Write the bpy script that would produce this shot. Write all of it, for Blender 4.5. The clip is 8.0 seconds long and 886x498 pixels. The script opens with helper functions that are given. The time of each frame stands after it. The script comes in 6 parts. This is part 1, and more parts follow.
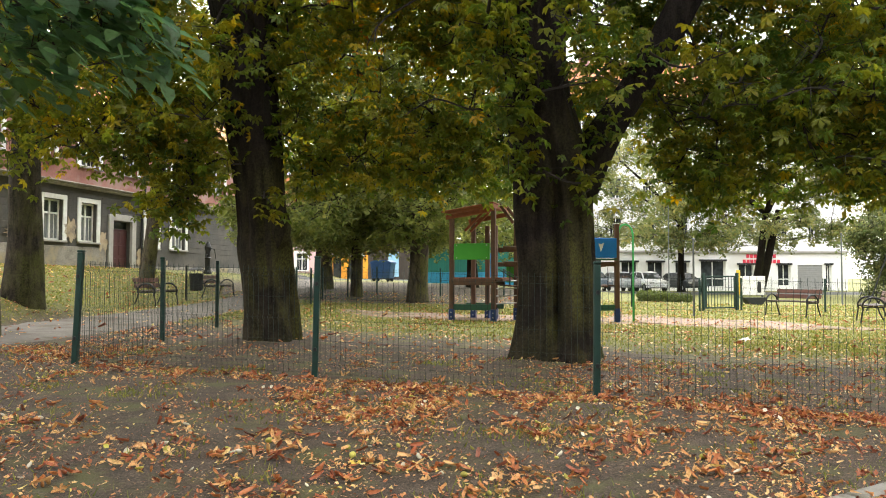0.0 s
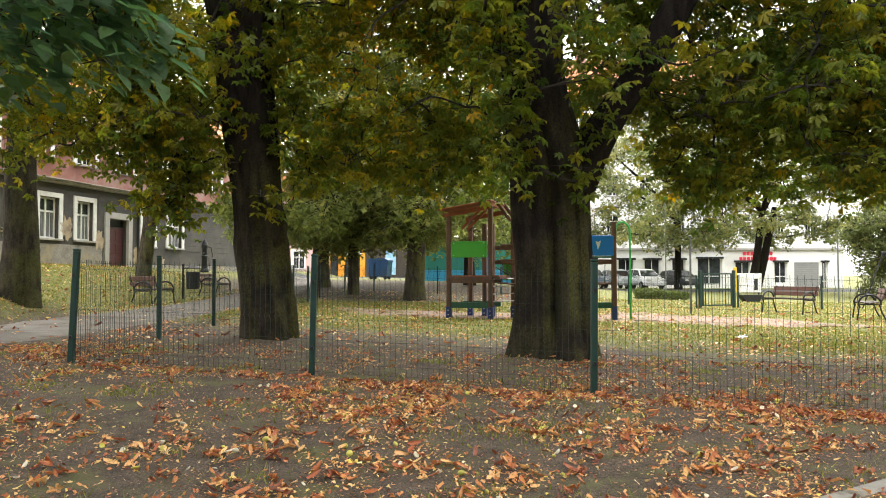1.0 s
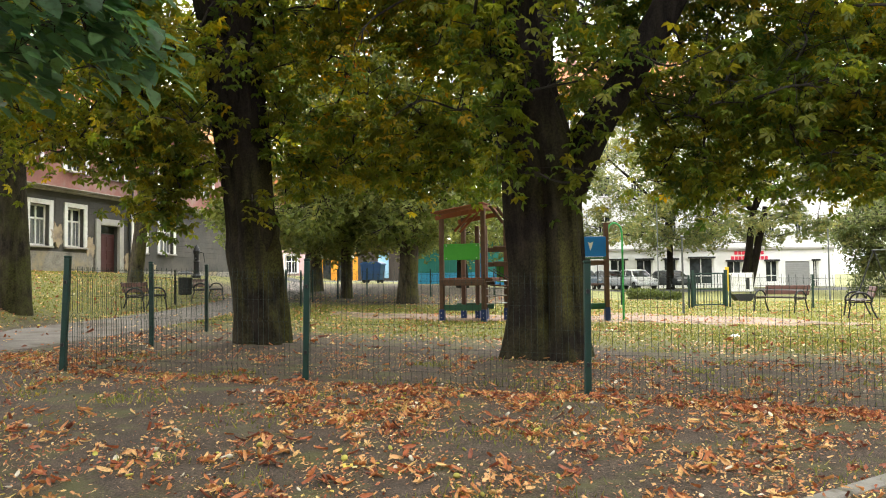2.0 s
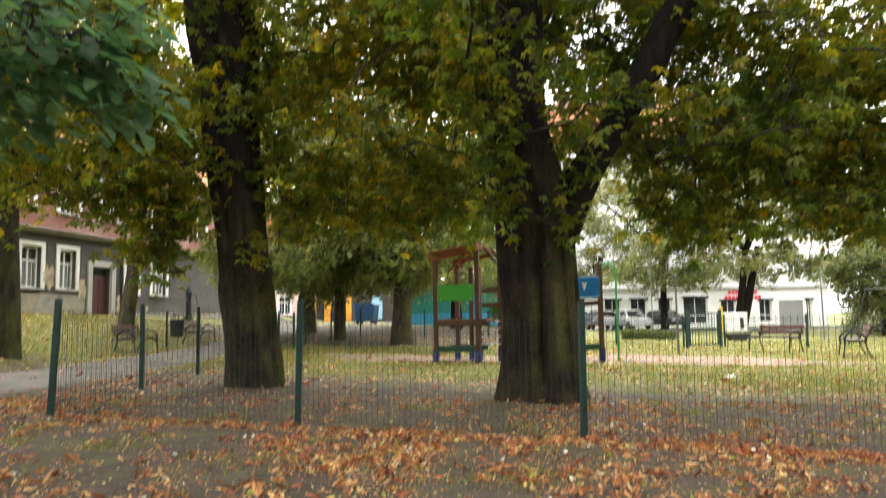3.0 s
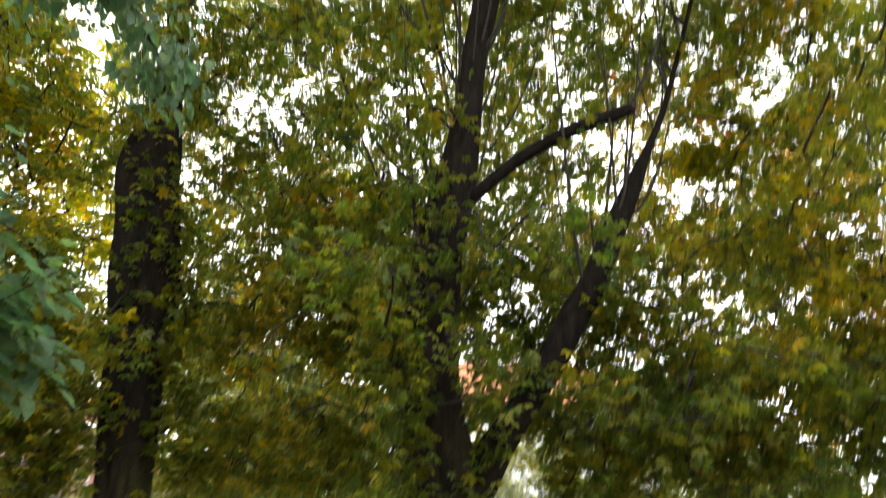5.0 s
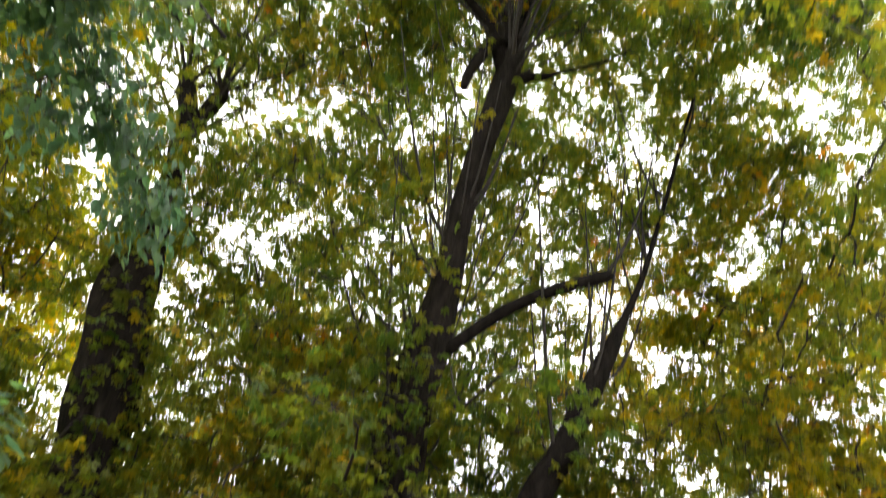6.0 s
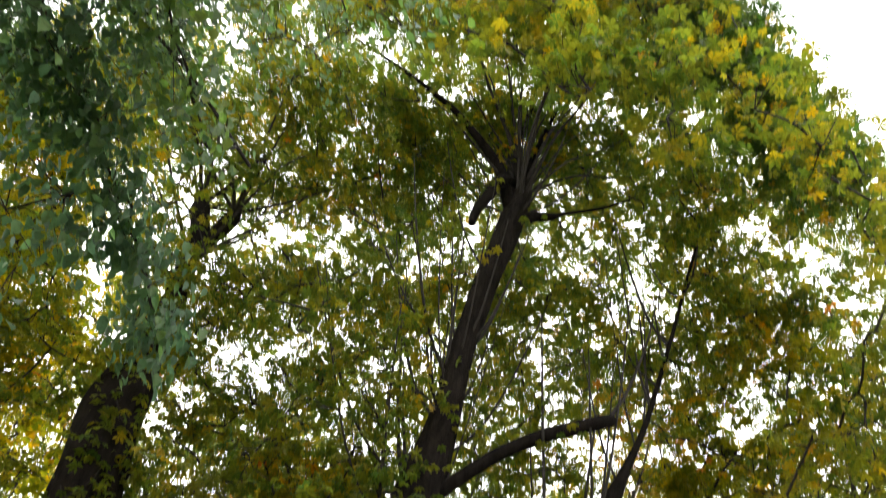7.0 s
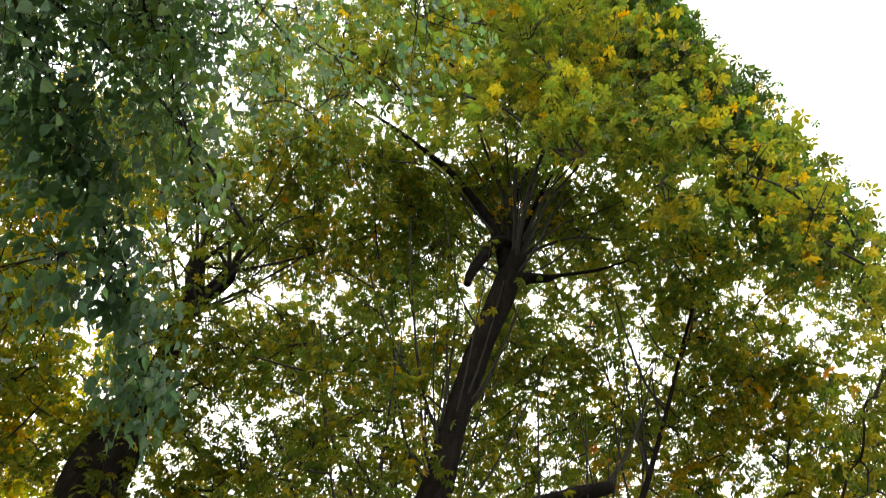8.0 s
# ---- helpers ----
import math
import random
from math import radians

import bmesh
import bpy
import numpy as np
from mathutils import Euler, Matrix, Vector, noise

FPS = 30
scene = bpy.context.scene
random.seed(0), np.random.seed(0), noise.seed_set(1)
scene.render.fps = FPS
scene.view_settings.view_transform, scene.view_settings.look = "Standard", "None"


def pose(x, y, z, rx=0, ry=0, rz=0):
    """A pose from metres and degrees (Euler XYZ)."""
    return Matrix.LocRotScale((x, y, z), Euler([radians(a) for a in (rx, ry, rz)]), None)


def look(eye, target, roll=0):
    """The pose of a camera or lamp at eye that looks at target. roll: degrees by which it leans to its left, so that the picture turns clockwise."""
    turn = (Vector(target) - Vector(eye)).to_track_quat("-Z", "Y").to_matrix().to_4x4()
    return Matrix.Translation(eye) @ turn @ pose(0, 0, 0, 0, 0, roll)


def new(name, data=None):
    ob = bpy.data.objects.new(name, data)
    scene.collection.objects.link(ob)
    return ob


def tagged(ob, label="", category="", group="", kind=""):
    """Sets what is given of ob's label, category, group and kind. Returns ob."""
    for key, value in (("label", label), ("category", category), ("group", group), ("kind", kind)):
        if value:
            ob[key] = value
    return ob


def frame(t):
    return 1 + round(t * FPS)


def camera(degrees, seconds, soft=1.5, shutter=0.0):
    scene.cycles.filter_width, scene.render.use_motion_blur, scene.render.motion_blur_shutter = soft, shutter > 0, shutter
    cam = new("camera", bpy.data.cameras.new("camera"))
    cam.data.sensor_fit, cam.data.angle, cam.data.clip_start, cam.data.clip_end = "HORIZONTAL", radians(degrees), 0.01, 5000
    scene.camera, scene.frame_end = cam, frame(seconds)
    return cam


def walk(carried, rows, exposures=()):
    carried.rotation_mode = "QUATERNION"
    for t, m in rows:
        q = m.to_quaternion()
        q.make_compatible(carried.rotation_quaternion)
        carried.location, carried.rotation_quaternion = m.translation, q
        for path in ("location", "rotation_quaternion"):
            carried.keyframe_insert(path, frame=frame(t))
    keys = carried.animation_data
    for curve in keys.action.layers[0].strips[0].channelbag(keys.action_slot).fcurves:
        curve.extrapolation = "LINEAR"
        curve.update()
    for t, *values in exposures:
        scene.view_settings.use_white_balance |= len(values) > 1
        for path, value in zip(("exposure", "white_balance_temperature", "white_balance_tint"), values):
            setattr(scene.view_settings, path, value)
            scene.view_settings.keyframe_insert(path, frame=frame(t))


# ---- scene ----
# camera and its walk
cam = camera(63.2, 8.0, soft=1.0, shutter=0.95)
PATH = [
    (0.0, (-0.027, -0.002, 0.964), (-0.018, 1.997, 1.041), 0.1),
    (0.5, (-0.026, 0.004, 0.961), (-0.013, 2.003, 1.036), 0.0),
    (1.0, (-0.026, 0.008, 0.966), (-0.009, 2.007, 1.037), 0.0),
    (2.5, (-0.027, 0.006, 0.969), (0.018, 2.003, 1.065), -0.9),
    (3.0, (-0.026, 0.016, 0.98), (0.03, 2.006, 1.17), -0.9),
    (3.5, (-0.019, 0.011, 1.01), (0.076, 1.977, 1.364), -1.0),
    (4.0, (-0.012, 0.005, 1.03), (0.137, 1.923, 1.576), -0.4),
    (4.5, (0.004, 0.008, 1.074), (0.224, 1.868, 1.775), -0.6),
    (5.8, (0.044, -0.071, 1.283), (0.3, 1.565, 2.405), 6.2),
    (6.0, (0.037, -0.067, 1.299), (0.288, 1.521, 2.488), 6.5),
    (6.5, (-0.016, -0.046, 1.322), (0.2, 1.418, 2.667), 8.5),
    (7.0, (-0.025, -0.046, 1.337), (0.14, 1.315, 2.793), 11.2),
    (7.5, (-0.024, -0.041, 1.344), (0.114, 1.243, 2.872), 12.1),
    (8.0, (-0.026, -0.043, 1.352), (0.103, 1.196, 2.917), 12.4),
]
walk(cam, [(t, look(eye, target, roll)) for t, eye, target, roll in PATH], [(0.0, 0.83), (3.0, 0.85), (4.5, 1.05), (6.0, 1.05), (7.0, 0.7), (8.0, 0.5)])

# ---- sky, sun and exposure ----
world = bpy.data.worlds.new("overcast_sky")
scene.world = world
world.use_nodes = True
wn, wl = world.node_tree.nodes, world.node_tree.links
wn.clear()
sky = wn.new("ShaderNodeTexSky")
sky.sky_type, sky.sun_disc = "NISHITA", False
sky.sun_elevation, sky.sun_rotation = radians(50), radians(26)
sky.air_density, sky.dust_density = 1.0, 4.0
pale = wn.new("ShaderNodeHueSaturation")
pale.inputs["Saturation"].default_value = 0.12
cloud = wn.new("ShaderNodeMixRGB")
cloud.inputs[0].default_value = 0.75
cloud.inputs[2].default_value = (24.7, 24.5, 24.0, 1)
back = wn.new("ShaderNodeBackground")
back.inputs["Strength"].default_value = 0.12
wout = wn.new("ShaderNodeOutputWorld")
wl.new(sky.outputs[0], pale.inputs["Color"])
wl.new(pale.outputs[0], cloud.inputs[1])
wl.new(cloud.outputs[0], back.inputs["Color"])
wl.new(back.outputs[0], wout.inputs["Surface"])

sun = new("sun", bpy.data.lights.new("sun", "SUN"))
sun.data.energy, sun.data.angle, sun.data.color = 1.5, radians(30), (1.0, 0.95, 0.86)
sun.matrix_world = look((16, 40, 46), (0, 8, 0))


# ---- materials ----
def nodes_of(name):
    m = bpy.data.materials.new(name)
    m.use_nodes = True
    return m, m.node_tree.nodes, m.node_tree.links, m.node_tree.nodes["Principled BSDF"]


def noise_node(n, l, coord, scale, detail=4.0, rough=0.6):
    t = n.new("ShaderNodeTexNoise")
    t.inputs["Scale"].default_value, t.inputs["Detail"].default_value = scale, detail
    t.inputs["Roughness"].default_value = rough
    l.new(coord, t.inputs["Vector"])
    return t


def ramp_node(n, l, fac, stops):
    r = n.new("ShaderNodeValToRGB")
    e = r.color_ramp.elements
    while len(e) < len(stops):
        e.new(0.5)
    for k, (pos, col) in enumerate(stops):
        e[k].position, e[k].color = pos, (*col, 1)
    l.new(fac, r.inputs["Fac"])
    return r


def mix_node(n, l, fac, a, b, mode="MIX"):
    m = n.new("ShaderNodeMixRGB")
    m.blend_type = mode
    for sock, val in zip(m.inputs, (fac, a, b)):
        if isinstance(val, (int, float)):
            sock.default_value = val
        elif isinstance(val, tuple):
            sock.default_value = (*val, 1)
        else:
            l.new(val, sock)
    return m.outputs[0]


def bump_node(n, l, p, height, strength, distance):
    b = n.new("ShaderNodeBump")
    b.inputs["Strength"].default_value, b.inputs["Distance"].default_value = strength, distance
    l.new(height, b.inputs["Height"])
    l.new(b.outputs[0], p.inputs["Normal"])
    return b


def surface(name, dark, light, scale=6.0, rough=0.7, bump=0.3, metal=0.0, depth=0.004, stretch=(1, 1, 1), stain=None, vary=0.0, world_space=False):
    """Two colours mixed by a coarse and a fine grain, with relief, an optional stain and a change from piece to piece."""
    m, n, l, p = nodes_of(name)
    if world_space:
        src = n.new("ShaderNodeNewGeometry").outputs["Position"]
    else:
        src = n.new("ShaderNodeTexCoord").outputs["Object"]
    mp = n.new("ShaderNodeMapping")
    mp.inputs["Scale"].default_value = stretch
    l.new(src, mp.inputs["Vector"])
    co = mp.outputs[0]
    a, b = noise_node(n, l, co, scale), noise_node(n, l, co, scale * 9, 5.0)
    both = mix_node(n, l, 0.45, a.outputs["Fac"], b.outputs["Fac"])
    col = ramp_node(n, l, both, [(0.32, dark), (0.68, light)]).outputs[0]
    if stain:
        s = noise_node(n, l, co, scale * 0.35, 6.0, 0.7)
        mask = ramp_node(n, l, s.outputs["Fac"], [(0.5, (0, 0, 0)), (0.62, (1, 1, 1))]).outputs[0]
        col = mix_node(n, l, mask, col, stain)
    if vary:
        info = n.new("ShaderNodeObjectInfo")
        hsv = n.new("ShaderNodeHueSaturation")
        mr = n.new("ShaderNodeMapRange")
        mr.inputs["To Min"].default_value, mr.inputs["To Max"].default_value = 1 - vary, 1 + vary
        l.new(info.outputs["Random"], mr.inputs["Value"])
        l.new(mr.outputs[0], hsv.inputs["Value"])
        l.new(col, hsv.inputs["Color"])
        col = hsv.outputs[0]
    l.new(col, p.inputs["Base Color"])
    p.inputs["Roughness"].default_value, p.inputs["Metallic"].default_value = rough, metal
    if bump:
        bump_node(n, l, p, both, bump, depth)
    return m


def leaf_material(name, stops, through_light=0.4, rough=0.5, gloss=0.25, grain_scale=35.0, blotch=0.7):
    """A leaf: colour from leaf to leaf and from bough to bough, light shining through it."""
    m, n, l, p = nodes_of(name)
    geo = n.new("ShaderNodeNewGeometry")
    tone = n.new("ShaderNodeAttribute")
    tone.attribute_name = "tone"
    f = n.new("ShaderNodeMath")
    f.operation = "MULTIPLY_ADD"
    l.new(geo.outputs["Random Per Island"], f.inputs[0])
    f.inputs[1].default_value = 0.5
    half = n.new("ShaderNodeMath")
    half.operation = "MULTIPLY"
    l.new(tone.outputs["Fac"], half.inputs[0])
    half.inputs[1].default_value = 0.5
    l.new(half.outputs[0], f.inputs[2])
    col = ramp_node(n, l, f.outputs[0], stops).outputs[0]
    grain = noise_node(n, l, geo.outputs["Position"], grain_scale)
    spot = ramp_node(n, l, grain.outputs["Fac"], [(0.35, (0.62, 0.55, 0.45)), (0.5, (1, 1, 1))]).outputs[0]
    col = mix_node(n, l, blotch, col, mix_node(n, l, 1.0, col, spot, "MULTIPLY"))
    l.new(col, p.inputs["Base Color"])
    p.inputs["Roughness"].default_value = rough
    p.inputs["Specular IOR Level"].default_value = gloss
    t = n.new("ShaderNodeBsdfTranslucent")
    bright = n.new("ShaderNodeHueSaturation")
    bright.inputs["Value"].default_value, bright.inputs["Saturation"].default_value = 2.0, 1.06
    l.new(col, bright.inputs["Color"])
    l.new(bright.outputs[0], t.inputs["Color"])
    mx = n.new("ShaderNodeMixShader")
    mx.inputs[0].default_value = through_light
    l.new(p.outputs[0], mx.inputs[1])
    l.new(t.outputs[0], mx.inputs[2])
    l.new(mx.outputs[0], n["Material Output"].inputs["Surface"])
    return m


def bark_material(name, dark, light, moss, moss_pale_top=40.0):
    """Bark with shallow fissures, blotched plates between them, and moss on its eastern side and in patches; the foot
    is paler than the stem.
    """
    m, n, l, p = nodes_of(name)
    geo = n.new("ShaderNodeNewGeometry")
    co = geo.outputs["Position"]
    mp = n.new("ShaderNodeMapping")
    mp.inputs["Scale"].default_value = (1, 1, 0.2)
    l.new(co, mp.inputs["Vector"])
    ridge = noise_node(n, l, mp.outputs[0], 11.0, 8.0, 0.72)
    grain = noise_node(n, l, co, 40.0, 6.0, 0.75)
    broad = noise_node(n, l, co, 1.6, 5.0)
    both = mix_node(n, l, 0.4, ridge.outputs["Fac"], grain.outputs["Fac"])
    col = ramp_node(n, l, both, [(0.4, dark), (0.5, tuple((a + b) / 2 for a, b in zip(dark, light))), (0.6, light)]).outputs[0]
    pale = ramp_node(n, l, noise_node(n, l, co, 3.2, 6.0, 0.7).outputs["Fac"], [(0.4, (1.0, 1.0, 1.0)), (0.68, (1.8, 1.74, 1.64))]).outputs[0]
    mask = ramp_node(n, l, broad.outputs["Fac"], [(0.38, (0, 0, 0)), (0.58, (0.85, 0.85, 0.85))]).outputs[0]
    tufts = mix_node(n, l, 1.0, mask, ramp_node(n, l, grain.outputs["Fac"], [(0.4, (0.25, 0.25, 0.25)), (0.6, (1, 1, 1))]).outputs[0], "MULTIPLY")
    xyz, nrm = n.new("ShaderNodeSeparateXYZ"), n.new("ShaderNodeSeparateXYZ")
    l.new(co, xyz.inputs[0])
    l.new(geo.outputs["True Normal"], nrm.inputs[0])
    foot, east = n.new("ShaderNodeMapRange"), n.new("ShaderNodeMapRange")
    foot.inputs["From Min"].default_value, foot.inputs["From Max"].default_value = moss_pale_top + 1.2, moss_pale_top - 1.0
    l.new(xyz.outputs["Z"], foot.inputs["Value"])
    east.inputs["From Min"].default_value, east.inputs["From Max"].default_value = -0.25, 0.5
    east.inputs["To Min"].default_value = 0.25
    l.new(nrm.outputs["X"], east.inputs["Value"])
    # Pale blotches stop above the foot: the upper stem's shade is put into colour.
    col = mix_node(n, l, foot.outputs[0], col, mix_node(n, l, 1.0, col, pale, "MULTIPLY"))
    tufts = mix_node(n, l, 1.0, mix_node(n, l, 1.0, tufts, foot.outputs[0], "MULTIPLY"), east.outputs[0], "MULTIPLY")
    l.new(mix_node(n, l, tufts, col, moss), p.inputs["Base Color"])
    p.inputs["Roughness"].default_value = 0.95
    p.inputs["Specular IOR Level"].default_value = 0.15
    bump_node(n, l, p, both, 0.9, 0.035)
    return m


def glass_material(name, tint, rough=0.04):
    m, n, l, p = nodes_of(name)
    co = n.new("ShaderNodeNewGeometry").outputs["Position"]
    a = noise_node(n, l, co, 1.3, 2.0)
    l.new(ramp_node(n, l, a.outputs["Fac"], [(0.4, tint), (0.65, tuple(min(1, c * 2.2 + 0.01) for c in tint))]).outputs[0], p.inputs["Base Color"])
    p.inputs["Roughness"].default_value = rough
    return m


GREENS = [(0.0, (0.052, 0.1, 0.018)), (0.3, (0.1, 0.142, 0.018)), (0.55, (0.17, 0.18, 0.02)), (0.76, (0.29, 0.235, 0.022)), (0.9, (0.44, 0.27, 0.024)), (1.0, (0.46, 0.15, 0.024))]
leaf_green = leaf_material("chestnut_leaf", GREENS, 0.6, 0.4, 0.5)
leaf_deep = leaf_material("deep_green_leaf", [(0.0, (0.032, 0.075, 0.014)), (0.4, (0.06, 0.112, 0.016)), (0.72, (0.14, 0.155, 0.02)), (0.92, (0.42, 0.24, 0.022))], 0.52, 0.4, 0.5)
leaf_gold = leaf_material("turning_leaf", [(0.0, (0.08, 0.115, 0.01)), (0.4, (0.15, 0.17, 0.014)), (0.68, (0.28, 0.24, 0.018)), (0.87, (0.48, 0.3, 0.024)), (0.98, (0.5, 0.17, 0.024))], 0.58)
leaf_lime = leaf_material("lime_leaf", [(0.0, (0.06, 0.125, 0.07)), (0.4, (0.085, 0.16, 0.062)), (0.75, (0.13, 0.22, 0.045)), (0.97, (0.22, 0.26, 0.035))], 0.6, 0.38, 0.65)
leaf_far = leaf_material("distant_leaf", [(0.0, (0.085, 0.12, 0.032)), (0.4, (0.145, 0.175, 0.05)), (0.75, (0.23, 0.24, 0.07)), (0.97, (0.37, 0.31, 0.08))], 0.5, 0.4, 0.35)
leaf_pale = leaf_material("pale_street_leaf", [(0.0, (0.07, 0.1, 0.035)), (0.5, (0.14, 0.165, 0.06)), (0.9, (0.28, 0.25, 0.085))], 0.5, 0.4, 0.4)
leaf_fallen = leaf_material("fallen_leaf", [(0.0, (0.07, 0.04, 0.028)), (0.16, (0.23, 0.068, 0.036)), (0.32, (0.42, 0.125, 0.048)), (0.46, (0.58, 0.25, 0.09)), (0.62, (0.74, 0.47, 0.2)), (0.78, (0.76, 0.56, 0.24)), (0.89, (0.74, 0.6, 0.09)), (0.965, (0.88, 0.85, 0.7))], 0.12, 0.42, 0.5, 75.0, 1.0)
grass_blade = leaf_material("grass_blade", [(0.0, (0.09, 0.13, 0.02)), (0.5, (0.19, 0.21, 0.04)), (0.9, (0.34, 0.3, 0.09))], 0.3, 0.6)
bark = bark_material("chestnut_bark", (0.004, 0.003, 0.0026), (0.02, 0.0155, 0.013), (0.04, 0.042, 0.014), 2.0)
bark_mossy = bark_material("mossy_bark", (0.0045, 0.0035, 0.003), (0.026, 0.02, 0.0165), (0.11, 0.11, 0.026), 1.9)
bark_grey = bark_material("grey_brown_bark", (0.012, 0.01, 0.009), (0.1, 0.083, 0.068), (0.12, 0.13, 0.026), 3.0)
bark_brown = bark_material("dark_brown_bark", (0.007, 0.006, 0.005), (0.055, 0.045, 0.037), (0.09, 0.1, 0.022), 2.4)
twig_bark = surface("twig_bark", (0.014, 0.011, 0.009), (0.042, 0.034, 0.027), 20, 0.85, 0.3)
fence_green = surface("green_coated_steel", (0.004, 0.028, 0.022), (0.007, 0.042, 0.033), 10, 0.5, 0.08)
fence_wire = surface("dark_green_wire", (0.006, 0.018, 0.015), (0.01, 0.026, 0.021), 10, 0.6, 0.0)
wood_post = surface("weathered_timber", (0.075, 0.04, 0.026), (0.16, 0.088, 0.056), 5, 0.85, 0.3, stretch=(1, 1, 0.2))
wood_seat = surface("dark_seat_wood", (0.022, 0.014, 0.012), (0.06, 0.034, 0.026), 8, 0.5, 0.25)
leaf_hedge = leaf_material("hedge_leaf", [(0.0, (0.05, 0.075, 0.018)), (0.5, (0.1, 0.125, 0.03)), (0.95, (0.24, 0.2, 0.05))], 0.3)
wood_play = surface("stained_timber", (0.16, 0.05, 0.022), (0.3, 0.1, 0.042), 5, 0.85, 0.3, stretch=(1, 1, 0.2))
wood_bench = surface("bench_slat_wood", (0.1, 0.04, 0.03), (0.17, 0.075, 0.055), 8, 0.5, 0.25)
panel_green = surface("green_play_board", (0.05, 0.33, 0.03), (0.07, 0.4, 0.04), 4, 0.4, 0.05)
panel_blue = surface("blue_play_board", (0.008, 0.17, 0.58), (0.012, 0.22, 0.68), 4, 0.4, 0.05)
panel_dark = surface("dark_green_board", (0.012, 0.08, 0.045), (0.02, 0.11, 0.06), 4, 0.5, 0.05)
shoe_blue = surface("blue_steel_shoe", (0.01, 0.03, 0.14), (0.015, 0.05, 0.2), 8, 0.4, 0.05)
tube_green = surface("bright_green_tube", (0.05, 0.42, 0.1), (0.07, 0.5, 0.13), 8, 0.35, 0.0)
steel = surface("galvanised_steel", (0.4, 0.41, 0.42), (0.55, 0.56, 0.57), 20, 0.4, 0.1, 0.8)
steel_dark = surface("dull_grey_steel", (0.09, 0.1, 0.1), (0.16, 0.17, 0.17), 20, 0.5, 0.1)
iron = surface("black_cast_iron", (0.012, 0.013, 0.014), (0.03, 0.031, 0.033), 20, 0.45, 0.2, 0.3)
white_paint = surface("white_paint", (0.72, 0.72, 0.7), (0.85, 0.85, 0.83), 3, 0.6, 0.1, stain=(0.66, 0.65, 0.61))
dark_glass = glass_material("window_glass", (0.02, 0.024, 0.026))
glass_net = surface("glass_before_net_curtain", (0.05, 0.056, 0.06), (0.34, 0.35, 0.36), 9, 0.08, 0.0, stretch=(2.2, 2.2, 0.12))
husk_green = surface("chestnut_husk", (0.34, 0.33, 0.05), (0.6, 0.55, 0.14), 40, 0.8, 0.3, vary=0.25)
husk_cream = surface("husk_lining", (0.6, 0.55, 0.42), (0.82, 0.78, 0.66), 60, 0.8, 0.2)


